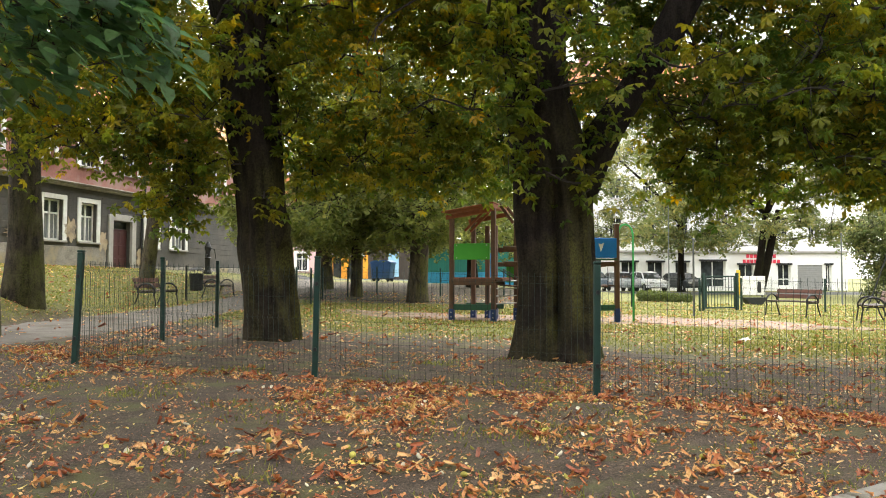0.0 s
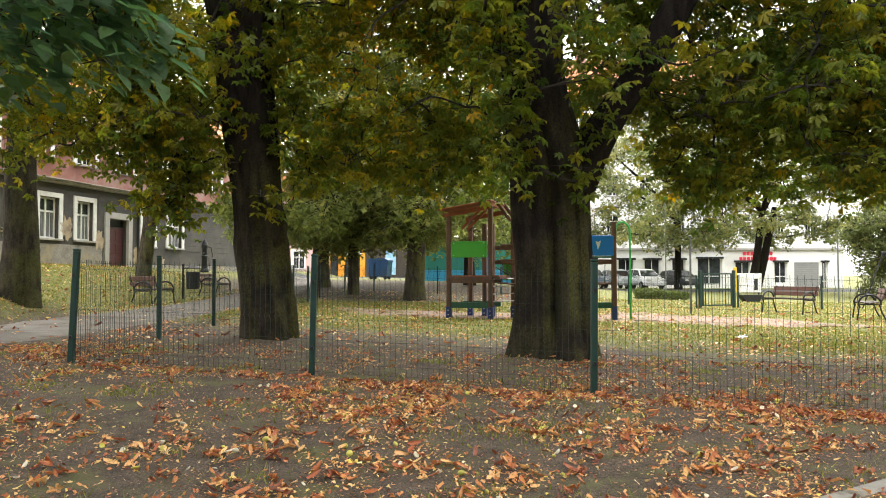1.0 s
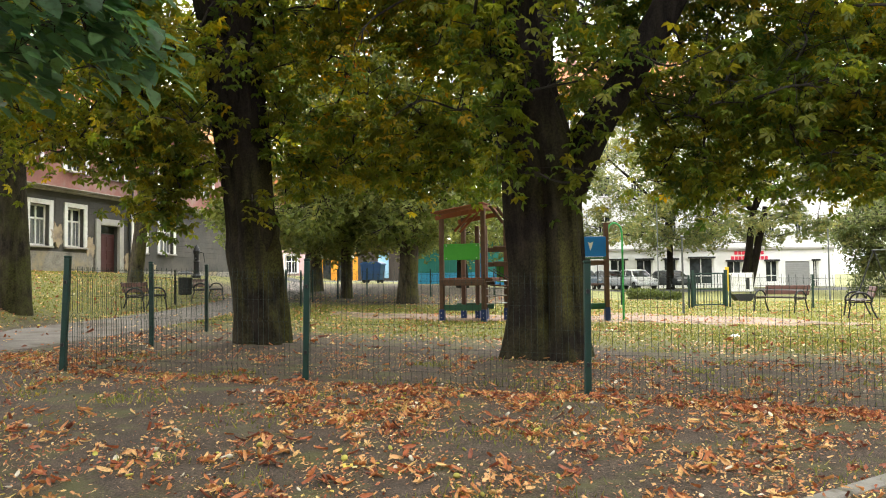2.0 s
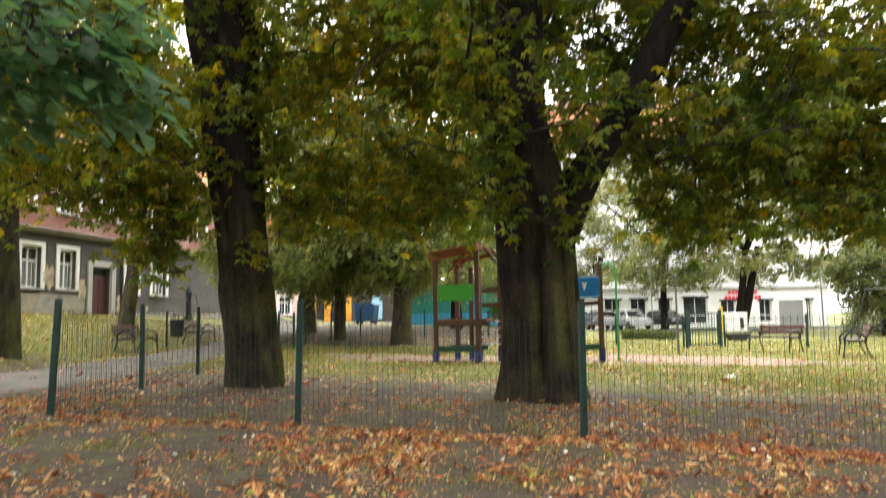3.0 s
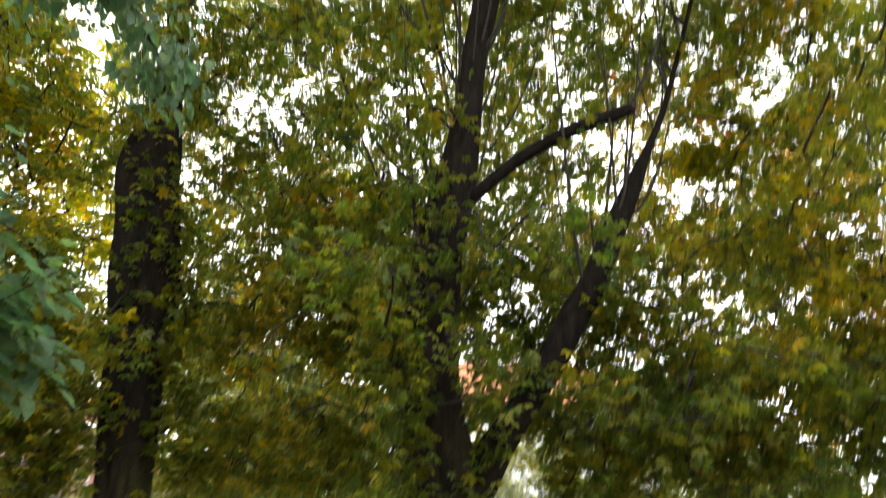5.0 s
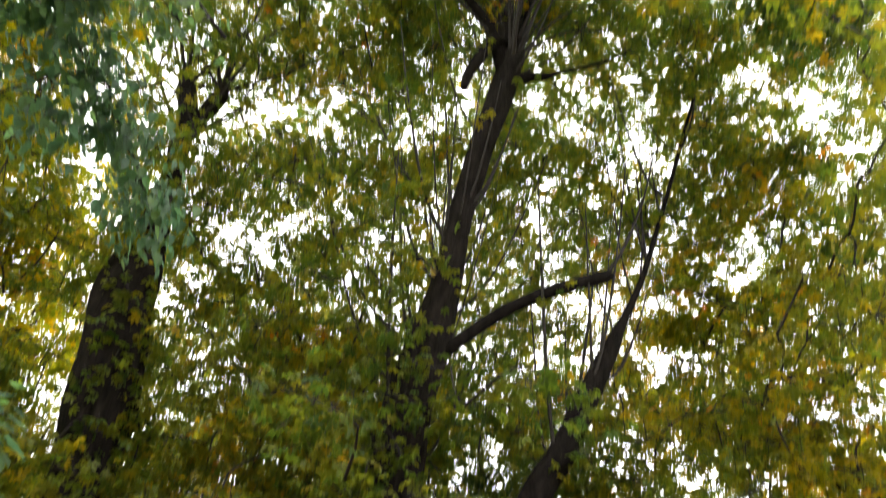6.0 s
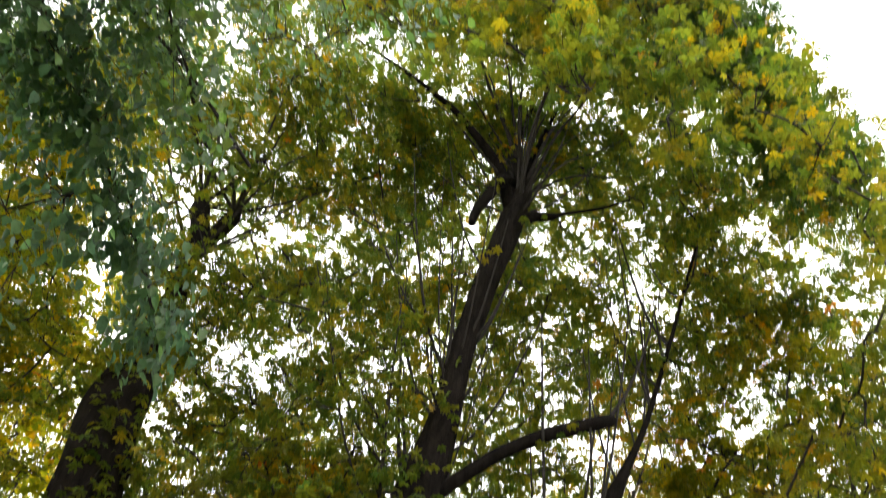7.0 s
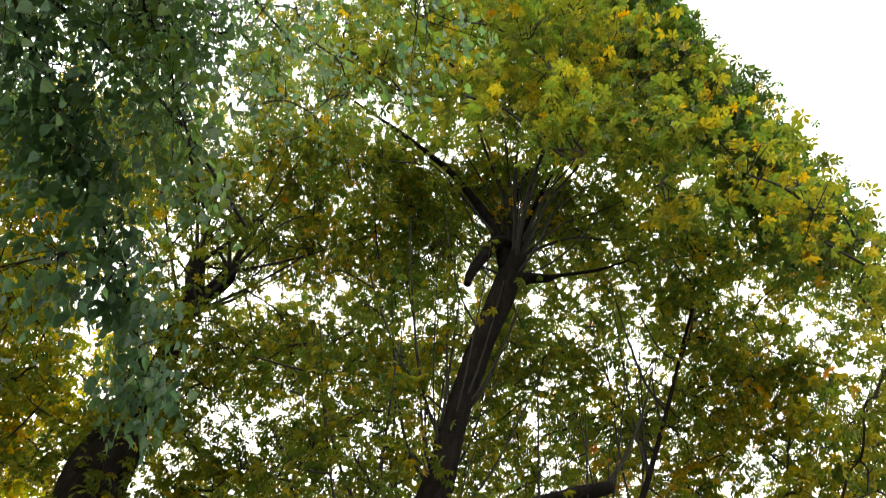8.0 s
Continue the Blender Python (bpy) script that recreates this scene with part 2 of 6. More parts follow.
# ---- builders ----
class Shape:
    """Collects vertices and faces for one mesh."""

    def __init__(self):
        self.v, self.f = [], []

    def add(self, verts, faces):
        k = len(self.v)
        self.v.extend(tuple(p) for p in verts)
        self.f.extend(tuple(k + i for i in q) for q in faces)
        return self

    def box(self, c, size, rot=None, bevel=0.0):
        hx, hy, hz = (s / 2 for s in size)
        b = min(bevel, hx * 0.9, hy * 0.9, hz * 0.9)
        pts, faces = [], []
        m = (Matrix.Translation(c) @ rot.to_4x4()) if rot is not None else Matrix.Translation(c)
        if b <= 0:
            pts = [(x, y, z) for x in (-hx, hx) for y in (-hy, hy) for z in (-hz, hz)]
            faces = [(0, 1, 3, 2), (4, 6, 7, 5), (0, 4, 5, 1), (2, 3, 7, 6), (0, 2, 6, 4), (1, 5, 7, 3)]
        else:
            idx = {}
            for sx in (-1, 1):
                for sy in (-1, 1):
                    for sz in (-1, 1):
                        for ax in range(3):
                            p = [sx * (hx - b), sy * (hy - b), sz * (hz - b)]
                            p[ax] += (sx, sy, sz)[ax] * b
                            idx[sx, sy, sz, ax] = len(pts)
                            pts.append(tuple(p))
            for ax in range(3):
                u, w = [k for k in range(3) if k != ax]
                for s in (-1, 1):
                    q = []
                    for a, c2 in ((-1, -1), (1, -1), (1, 1), (-1, 1)):
                        key = [0, 0, 0]
                        key[ax], key[u], key[w] = s, a, c2
                        q.append(idx[(*key, ax)])
                    flip = (s > 0) == (ax == 1)
                    faces.append(tuple(reversed(q)) if flip else tuple(q))
                for a in (-1, 1):
                    for c2 in (-1, 1):
                        k0, k1 = [0, 0, 0], [0, 0, 0]
                        k0[ax], k1[ax] = -1, 1
                        k0[u] = k1[u] = a
                        k0[w] = k1[w] = c2
                        q = [idx[(*k0, u)], idx[(*k1, u)], idx[(*k1, w)], idx[(*k0, w)]]
                        flip = (a * c2 > 0) == (ax == 1)
                        faces.append(tuple(q) if flip else tuple(reversed(q)))
            for sx in (-1, 1):
                for sy in (-1, 1):
                    for sz in (-1, 1):
                        q = [idx[sx, sy, sz, 0], idx[sx, sy, sz, 1], idx[sx, sy, sz, 2]]
                        faces.append(tuple(q) if sx * sy * sz > 0 else tuple(reversed(q)))
        return self.add([m @ Vector(p) for p in pts], faces)

    def tube(self, pts, radii, sides=8, cap=True, wobble=None):
        pts = [Vector(p) for p in pts]
        if isinstance(radii, (int, float)):
            radii = [radii] * len(pts)
        k = len(self.v)
        side = None
        for i, p in enumerate(pts):
            d = (pts[min(i + 1, len(pts) - 1)] - pts[max(i - 1, 0)]).normalized()
            if side is None:
                side = d.orthogonal().normalized()
            side = (side - d * side.dot(d)).normalized()
            up = d.cross(side)
            for j in range(sides):
                a = 2 * math.pi * j / sides
                r = radii[i] * (wobble(i, a) if wobble else 1.0)
                self.v.append(tuple(p + (side * math.cos(a) + up * math.sin(a)) * r))
        for i in range(len(pts) - 1):
            for j in range(sides):
                a, b = k + i * sides + j, k + i * sides + (j + 1) % sides
                self.f.append((a, b, b + sides, a + sides))
        if cap:
            self.f.append(tuple(k + j for j in reversed(range(sides))))
            self.f.append(tuple(k + (len(pts) - 1) * sides + j for j in range(sides)))
        return self

    def lathe(self, profile, c=(0, 0, 0), sides=16):
        k = len(self.v)
        for r, z in profile:
            for j in range(sides):
                a = 2 * math.pi * j / sides
                self.v.append((c[0] + r * math.cos(a), c[1] + r * math.sin(a), c[2] + z))
        for i in range(len(profile) - 1):
            for j in range(sides):
                a, b = k + i * sides + j, k + i * sides + (j + 1) % sides
                self.f.append((a, b, b + sides, a + sides))
        self.f.append(tuple(k + j for j in reversed(range(sides))))
        self.f.append(tuple(k + (len(profile) - 1) * sides + j for j in range(sides)))
        return self

    def prism(self, outline, y0, y1):
        """An outline in x and z, drawn out along y."""
        n = len(outline)
        vs = [(x, y0, z) for x, z in outline] + [(x, y1, z) for x, z in outline]
        fs = [tuple(range(n)), tuple(reversed(range(n, 2 * n)))]
        fs += [(i + n, (i + 1) % n + n, (i + 1) % n, i) for i in range(n)]
        return self.add(vs, fs)

    def wall(self, x0, x1, z0, z1, thick, holes):
        """A wall in x and z, its face at y = 0 and its back at y = thick, with holes (x0, x1, z0, z1) through it."""
        xs = sorted({x0, x1, *(h[0] for h in holes), *(h[1] for h in holes)})
        zs = sorted({z0, z1, *(h[2] for h in holes), *(h[3] for h in holes)})
        for a, b in zip(xs, xs[1:]):
            for c, d in zip(zs, zs[1:]):
                mx, mz = (a + b) / 2, (c + d) / 2
                if any(h[0] < mx < h[1] and h[2] < mz < h[3] for h in holes):
                    continue
                self.add([(a, 0, c), (b, 0, c), (b, 0, d), (a, 0, d)], [(0, 1, 2, 3)])
                self.add([(a, thick, c), (b, thick, c), (b, thick, d), (a, thick, d)], [(3, 2, 1, 0)])
        for a, b, c, d in [(x0, x1, z0, z1), *holes]:
            self.add([(a, 0, c), (b, 0, c), (b, 0, d), (a, 0, d), (a, thick, c), (b, thick, c), (b, thick, d), (a, thick, d)],
                     [(0, 4, 5, 1), (1, 5, 6, 2), (2, 6, 7, 3), (3, 7, 4, 0)])
        return self

    def mesh(self, name, material=None, smooth=False):
        me = bpy.data.meshes.new(name)
        me.from_pydata(self.v, [], self.f)
        if material:
            me.materials.append(material)
        if smooth:
            me.polygons.foreach_set("use_smooth", [True] * len(me.polygons))
        me.update()
        return me


def part(name, shape, material, parent=None, label="", smooth=False):
    ob = new(name, shape.mesh(name, material, smooth))
    ob.parent = parent
    if label:
        ob["label"] = label
    return ob


def thing(name, m, label, category, group="", kind=""):
    """The Empty at a thing's base that carries its parts."""
    ob = new(name)
    ob.empty_display_size = 0.2
    ob.matrix_basis = m
    return tagged(ob, label, category, group, kind)


def fast_mesh(name, verts, tris, material, tone=None):
    me = bpy.data.meshes.new(name)
    me.vertices.add(len(verts))
    me.vertices.foreach_set("co", np.asarray(verts, np.float32).ravel())
    me.loops.add(len(tris) * 3)
    me.loops.foreach_set("vertex_index", np.asarray(tris, np.int32).ravel())
    me.polygons.add(len(tris))
    me.polygons.foreach_set("loop_start", np.arange(0, len(tris) * 3, 3, dtype=np.int32))
    me.update(calc_edges=True)
    if tone is not None:
        at = me.attributes.new("tone", "FLOAT", "POINT")
        at.data.foreach_set("value", np.asarray(tone, np.float32))
    me.materials.append(material)
    return me


def palmate(leaflets=7, fine=True, width=0.27):
    """A horse-chestnut leaf about one unit across: leaflets that spread from one point and droop at their tips."""
    v, f = [(0.0, 0.0, 0.0)], []
    for k in range(leaflets):
        u = k / (leaflets - 1) * 2 - 1
        a = u * 2.2
        ln = 0.56 * (1 - 0.38 * abs(u) ** 1.5)
        w = ln * width
        ca, sa = math.cos(a), math.sin(a)
        i = len(v)
        prof = [(0.68, -w, -0.02), (0.68, w, -0.02), (1.0, 0, -0.2)] + ([(0.6, 0, -0.02)] if fine else [])
        for r, o, z in prof:
            v.append((r * ln * ca - o * sa, r * ln * sa + o * ca, z))
        f += [(0, i, i + 3), (0, i + 3, i + 1), (i, i + 2, i + 3), (i + 3, i + 2, i + 1)] if fine else [(0, i, i + 2), (0, i + 2, i + 1)]
    return np.array(v), np.array(f)


def heart_leaf():
    """A heart-shaped leaf of a lime tree, one unit long, hanging from its stalk."""
    v = [(0, 0, 0), (0.2, 0.32, 0.06), (0.6, 0.29, 0.05), (1.08, 0.02, -0.1), (0.6, -0.29, 0.05), (0.2, -0.32, 0.06), (0.5, 0, -0.04)]
    f = [(0, 6, 1), (1, 6, 2), (2, 6, 3), (3, 6, 4), (4, 6, 5), (5, 6, 0)]
    return np.array(v), np.array(f)


def oval_leaf():
    v = [(0, 0, 0), (0.45, 0.2, 0.05), (1.0, 0, -0.02), (0.45, -0.2, 0.05), (0.5, 0, 0.0)]
    return np.array(v), np.array([(0, 4, 1), (1, 4, 2), (2, 4, 3), (3, 4, 0)])


PALM, PALM_FAR, HEART, OVAL = palmate(6, False, 0.25), palmate(3, False, 0.42), heart_leaf(), oval_leaf()


def rotations(rng, n, tilt, droop=0.0, heading=None):
    """n turns: any heading, a lean of about tilt radians, and the tip bent down by droop."""
    h = rng.uniform(0, 2 * np.pi, n) if heading is None else rng.normal(heading[0], heading[1], n)
    a, b = rng.normal(droop, tilt, n), rng.normal(0, tilt, n)
    ca, sa, cb, sb, ch, sh = np.cos(a), np.sin(a), np.cos(b), np.sin(b), np.cos(h), np.sin(h)
    z = np.zeros(n)
    ry = np.stack([np.stack([ca, z, sa], -1), np.stack([z, z + 1, z], -1), np.stack([-sa, z, ca], -1)], -2)
    rx = np.stack([np.stack([z + 1, z, z], -1), np.stack([z, cb, -sb], -1), np.stack([z, sb, cb], -1)], -2)
    rz = np.stack([np.stack([ch, -sh, z], -1), np.stack([sh, ch, z], -1), np.stack([z, z, z + 1], -1)], -2)
    return rz @ ry @ rx


def scatter(template, places, turns, sizes, tones):
    """Copies of one small leaf, joined: vertices, triangles and tone."""
    tv, tf = template
    n, k = len(places), len(tv)
    v = np.einsum("nij,kj->nki", turns, tv) * np.asarray(sizes)[:, None, None] + np.asarray(places)[:, None, :]
    f = tf[None] + (np.arange(n) * k)[:, None, None]
    return v.reshape(-1, 3), f.reshape(-1, 3), np.repeat(tones, k)


def step(a, b, x):
    t = min(max((x - a) / (b - a), 0), 1)
    return t * t * (3 - 2 * t)


def smooth_line(pts, steps=5):
    """A Catmull-Rom line through (x, y, z, radius) rows."""
    p = [np.array(q, float) for q in pts]
    p = [2 * p[0] - p[1], *p, 2 * p[-1] - p[-2]]
    out = []
    for i in range(1, len(p) - 2):
        for s in range(steps):
            t = s / steps
            a, b, c, d = p[i - 1:i + 3]
            out.append(0.5 * (2 * b + (c - a) * t + (2 * a - 5 * b + 4 * c - d) * t * t + (3 * b - a - 3 * c + d) * t ** 3))
    out.append(p[-2])
    return np.array(out)


def limb(name, rows, material, parent, seed, sides=12, flare=0.0, lobes=5, label="", knots=0.06, grooves=0.05, dents=()):
    """A tapering trunk or limb with ridges, swellings and, at its foot, spreading roots. dents: (azimuth, width in degrees, depth, lowest, highest) of folds and hollows."""
    line = smooth_line(rows, 6)
    z0 = line[0][2]
    ph = seed * 1.7

    def wobble(i, a):
        x, y, z, r = line[i]
        w = 1 + knots * noise.noise((math.cos(a) * 1.6 + ph, math.sin(a) * 1.6, z * 0.9)) * 2 + (0.035 if flare else 0.018) * math.sin(a * 9 + z * 1.1 + ph) * math.exp(-max(z - 3, 0) / 4) + 0.03 * abs(noise.noise((math.cos(a) * 7, math.sin(a) * 7 + ph, z * 0.8))) - 0.02
        if flare:
            foot = math.exp(-max(z - z0, 0) / 0.45)
            w += foot * flare * (0.65 + 0.6 * max(0, math.cos(a * lobes + ph)) ** 2) + grooves * math.cos(a * lobes + ph) * math.exp(-max(z - z0, 0) / 3)
        return max(w, 0.5)

    s = Shape().tube([q[:3] for q in line], [max(q[3], 0.004) for q in line], sides, True, wobble)
    for i, q in enumerate(line if dents else ()):
        for k in range(i * sides, (i + 1) * sides):
            x, y, z = s.v[k]
            a, cut = math.degrees(math.atan2(y - q[1], x - q[0])), 0.0
            for at, wide, deep, z_low, z_high in dents:
                off = ((a - at + 180) % 360 - 180) / wide
                cut += deep * math.exp(-off * off) * step(z_low - 0.25, z_low + 0.15, z) * (1 - step(z_high - 0.3, z_high + 0.3, z))
            s.v[k] = (q[0] + (x - q[0]) * (1 - cut), q[1] + (y - q[1]) * (1 - cut), z)
    return part(name, s, material, parent, label, smooth=True), line


def crown(name, parent, seed, lines, boughs, template, material, size, per_spray=8, twig_r=0.008, tilt=0.45, droop=0.35, spread=0.28, branch_r=0.03, heading=None):
    """Leaves in sprays on twigs, the twigs on boughs; each bough (x, y, z, rx, ry, rz, sprays, tone) grows from the nearest wood that stands already."""
    rng = np.random.default_rng(seed)
    wood = Shape()
    places, tones = [], []
    stems = np.concatenate([l[2:, :3] for l in lines])
    order = sorted(boughs, key=lambda b: np.min(np.linalg.norm(stems - np.array(b[:3]), axis=1)))
    for bx, by, bz, rx, ry, rz, count, tone in order:
        c = np.array([bx, by, bz])
        d = np.linalg.norm(stems - c, axis=1) + np.maximum(0, bz - stems[:, 2]) * 0.35
        root = stems[np.argmin(d)]
        ln = np.linalg.norm(c - root)
        mid = (root + c) / 2 + np.array([0, 0, 0.1 * ln]) + rng.normal(0, 0.1 * ln, 3)
        br = smooth_line([(*root, branch_r * (0.5 + 0.3 * min(ln, 3))), (*mid, branch_r * 0.65), (*c, branch_r * 0.35)], 3)
        wood.tube([q[:3] for q in br], [q[3] for q in br], 4, False)
        stems = np.concatenate([stems, br[2:, :3]])
        k = int(count)
        u = rng.normal(size=(k, 3))
        u /= np.linalg.norm(u, axis=1)[:, None]
        tips = c + u * (rng.uniform(0.25, 1, (k, 1)) ** 0.6) * np.array([rx, ry, rz])
        for tip in tips:
            a = br[rng.integers(len(br) // 2, len(br))][:3]
            m2 = (a + tip) / 2 + rng.normal(0, 0.08, 3) + np.array([0, 0, 0.08])
            wood.tube([a, m2, tip], [twig_r, twig_r * 0.7, twig_r * 0.35], 3, False)
            q = rng.integers(max(2, per_spray - 3), per_spray + 3)
            t = rng.uniform(0.35, 1.08, (q, 1))
            places.append(m2 + (tip - m2) * t + rng.normal(0, spread * 0.5, (q, 3)) - np.array([0, 0, 0.04]))
            tones.append(np.full(q, np.clip(tone + rng.normal(0, 0.14), 0, 1)))
    places, tones = np.concatenate(places), np.concatenate(tones)
    n = len(places)
    v, f, t = scatter(template, places, rotations(rng, n, tilt, droop, heading), size * rng.uniform(0.65, 1.2, n), tones)
    ob = new(name, fast_mesh(name, v, f, material, t))
    ob.parent = parent
    ob["kind"] = "stuff"
    tagged(part("branchwork", wood, twig_bark, parent, "bare dark branches and twigs"), kind="stuff")
    return ob


def bough_cloud(seed, centre, radii, n, size, sprays, tone=0.4, inner=0.5, lowest=None, holes=(), keep=None, flat=0.6, leave=60):
    """Boughs spread through the outer part of a crown."""
    rng = np.random.default_rng(seed)
    out, tries = [], 0
    taken = np.full((n + 1, 3), 1e6)
    while len(out) < n and tries < n * leave:
        tries += 1
        u = rng.normal(size=3)
        u /= np.linalg.norm(u)
        p = np.array(centre) + u * rng.uniform(inner, 1) * np.array(radii)
        if lowest is not None and p[2] < lowest:
            continue
        if any(np.linalg.norm(p - np.array(h[:3])) < h[3] for h in holes):
            continue
        if np.min(np.sum((taken[:len(out) + 1] - p) ** 2, axis=1)) < (size * 0.75) ** 2:
            continue
        if keep is not None and not keep(*p):
            continue
        taken[len(out)] = p
        s = size * rng.uniform(0.8, 1.25)
        out.append((*p, s, s, s * flat, sprays * rng.uniform(0.7, 1.3), np.clip(tone + rng.normal(0, 0.18), 0, 1)))
    return out


# ---- ground ----
def ground_z(x, y):
    """Height of the ground: falling gently to the east, a grass bank to the west, a rise far to the north-west."""
    z = 0.02 - 0.025 * min(max(x, -4.4), 8)
    d = max(-7.4 - 0.6 * step(14, 18, y) - x, 0)
    bank = 1.3 * (1 - math.exp(-d / 2.2))
    far = 0.62 * step(20, 44, y) * (1 - step(2, 15, x))
    z = max(z + bank * step(3, 9, y), z + far) if bank else z + far
    for tx, ty in ((1.35, 8.5), (-2.25, 9.6)):
        z += 0.075 * math.exp(-((x - tx) ** 2 + (y - ty) ** 2) / 0.55)
    return z + 0.022 * noise.noise((x * 0.45, y * 0.45, 3.1)) + 0.008 * noise.noise((x * 1.9, y * 1.9, 7.7))


def spaced(lo, hi, fine_lo, fine_hi, fine):
    mid = list(np.arange(fine_lo, fine_hi + 1e-6, fine))
    out, s, x = [], fine, fine_lo
    while x > lo:
        s *= 1.35
        x -= s
        out.append(max(x, lo))
    out = out[::-1]
    s, x, up = fine, mid[-1], []
    while x < hi:
        s *= 1.35
        x += s
        up.append(min(x, hi))
    return out + mid + up


def sheet(name, xs, ys, material, lift=0.0, inside=None):
    s = Shape()
    s.v = [(x, y, ground_z(x, y) + lift) for y in ys for x in xs]
    w = len(xs)
    s.f = [(j * w + i, j * w + i + 1, (j + 1) * w + i + 1, (j + 1) * w + i) for j in range(len(ys) - 1) for i in range(w - 1)]
    return new(name, s.mesh(name, material, True))


def ribbon(name, line, width, material, lift, label, category, wavy=0.06):
    """A path along (x, y) rows, with uneven edges, lying on the ground."""
    p = smooth_line([(x, y, w, 0) for (x, y), w in zip(line, width)], 24)
    s, across = Shape(), 9
    for i, q in enumerate(p):
        d = p[min(i + 1, len(p) - 1)][:2] - p[max(i - 1, 0)][:2]
        d = d / np.linalg.norm(d)
        n = np.array([d[1], -d[0]])
        for j in range(across):
            u = j / (across - 1) * 2 - 1
            e = 1 + wavy * noise.noise((q[0] * 1.3 + u * 9, q[1] * 1.3, 2)) * 2
            c = q[:2] + n * u * q[2] / 2 * e
            sunk = -lift - 0.008 if abs(u) == 1 else 0
            s.v.append((c[0], c[1], ground_z(c[0], c[1]) + lift + sunk))
    for i in range(len(p) - 1):
        for j in range(across - 1):
            a = i * across + j
            s.f.append((a, a + 1, a + across + 1, a + across))
    return tagged(new(name, s.mesh(name, material, True)), label, category, kind="structure")


def soil_material():
    """Trodden earth under the trees that gives way to thin grass in the open."""
    m, n, l, p = nodes_of("earth_and_turf")
    co = n.new("ShaderNodeNewGeometry").outputs["Position"]
    fine, mid, big = noise_node(n, l, co, 80.0, 8.0, 0.85), noise_node(n, l, co, 7.0, 5.0), noise_node(n, l, co, 0.8, 4.0)
    soil = ramp_node(n, l, mid.outputs["Fac"], [(0.3, (0.038, 0.028, 0.021)), (0.7, (0.1, 0.075, 0.056))]).outputs[0]
    grit = ramp_node(n, l, fine.outputs["Fac"], [(0.41, (0.2, 0.18, 0.17)), (0.48, (0.85, 0.83, 0.8)), (0.54, (1.4, 1.36, 1.3)), (0.61, (3.0, 2.9, 2.75))]).outputs[0]
    soil = mix_node(n, l, 1.0, soil, grit, "MULTIPLY")
    patch = ramp_node(n, l, noise_node(n, l, co, 2.6, 6.0, 0.7).outputs["Fac"], [(0.5, (0, 0, 0)), (0.62, (0.7, 0.7, 0.7))]).outputs[0]
    soil = mix_node(n, l, patch, soil, (0.1, 0.105, 0.035))
    turf = ramp_node(n, l, mid.outputs["Fac"], [(0.3, (0.11, 0.13, 0.026)), (0.7, (0.26, 0.25, 0.075))]).outputs[0]
    xyz = n.new("ShaderNodeSeparateXYZ")
    l.new(co, xyz.inputs[0])

    def math_node(op, a, b):
        q = n.new("ShaderNodeMath")
        q.operation = op
        for sock, val in zip(q.inputs, (a, b)):
            if isinstance(val, (int, float)):
                sock.default_value = val
            else:
                l.new(val, sock)
        return q.outputs[0]

    edge = math_node("ADD", math_node("MULTIPLY", big.outputs["Fac"], 5.0), math_node("MULTIPLY", xyz.outputs["X"], 0.45))
    north = math_node("ADD", xyz.outputs["Y"], edge)
    mr = n.new("ShaderNodeMapRange")
    mr.inputs["From Min"].default_value, mr.inputs["From Max"].default_value = 12.5, 16.0
    l.new(north, mr.inputs["Value"])
    west = n.new("ShaderNodeMapRange")
    west.inputs["From Min"].default_value, west.inputs["From Max"].default_value = -7.3, -8.2
    l.new(xyz.outputs["X"], west.inputs["Value"])
    far = n.new("ShaderNodeVectorMath")
    far.operation = "DISTANCE"
    l.new(co, far.inputs[0])
    far.inputs[1].default_value = (-2.0, 31.5, 0.4)
    bare = n.new("ShaderNodeMapRange")
    bare.inputs["From Min"].default_value, bare.inputs["From Max"].default_value = 8.0, 10.0
    l.new(math_node("ADD", far.outputs["Value"], math_node("MULTIPLY", big.outputs["Fac"], 2.0)), bare.inputs["Value"])
    green = math_node("MULTIPLY", math_node("MULTIPLY", bare.outputs[0], math_node("MAXIMUM", mr.outputs[0], west.outputs[0])), ramp_node(n, l, mid.outputs["Fac"], [(0.3, (0.5, 0.5, 0.5)), (0.55, (1, 1, 1))]).outputs[0])
    l.new(mix_node(n, l, green, soil, turf), p.inputs["Base Color"])
    p.inputs["Roughness"].default_value = 0.95
    bump_node(n, l, p, mix_node(n, l, 0.6, mid.outputs["Fac"], fine.outputs["Fac"]), 0.8, 0.02)
    return m


soil = soil_material()
ground = sheet("ground", spaced(-600, 600, -12, 14, 0.25), spaced(-300, 900, 0, 30, 0.25), soil)
tagged(ground, "bare brown trodden earth turning to thin autumn grass", "ground", kind="structure")

gravel = surface("pale_gravel", (0.1, 0.088, 0.076), (0.22, 0.2, 0.178), 3, 0.95, 0.6, depth=0.01, world_space=True, stain=(0.1, 0.082, 0.065))
sand = surface("pinkish_sand", (0.17, 0.115, 0.085), (0.4, 0.285, 0.225), 2.2, 0.95, 0.5, depth=0.01, world_space=True, stain=(0.16, 0.125, 0.06))
asphalt = surface("asphalt", (0.04, 0.04, 0.042), (0.07, 0.07, 0.072), 8, 0.9, 0.4, world_space=True)
slabs = surface("weathered_concrete", (0.16, 0.15, 0.13), (0.29, 0.275, 0.245), 12, 0.9, 0.6, world_space=True, stain=(0.13, 0.115, 0.085))

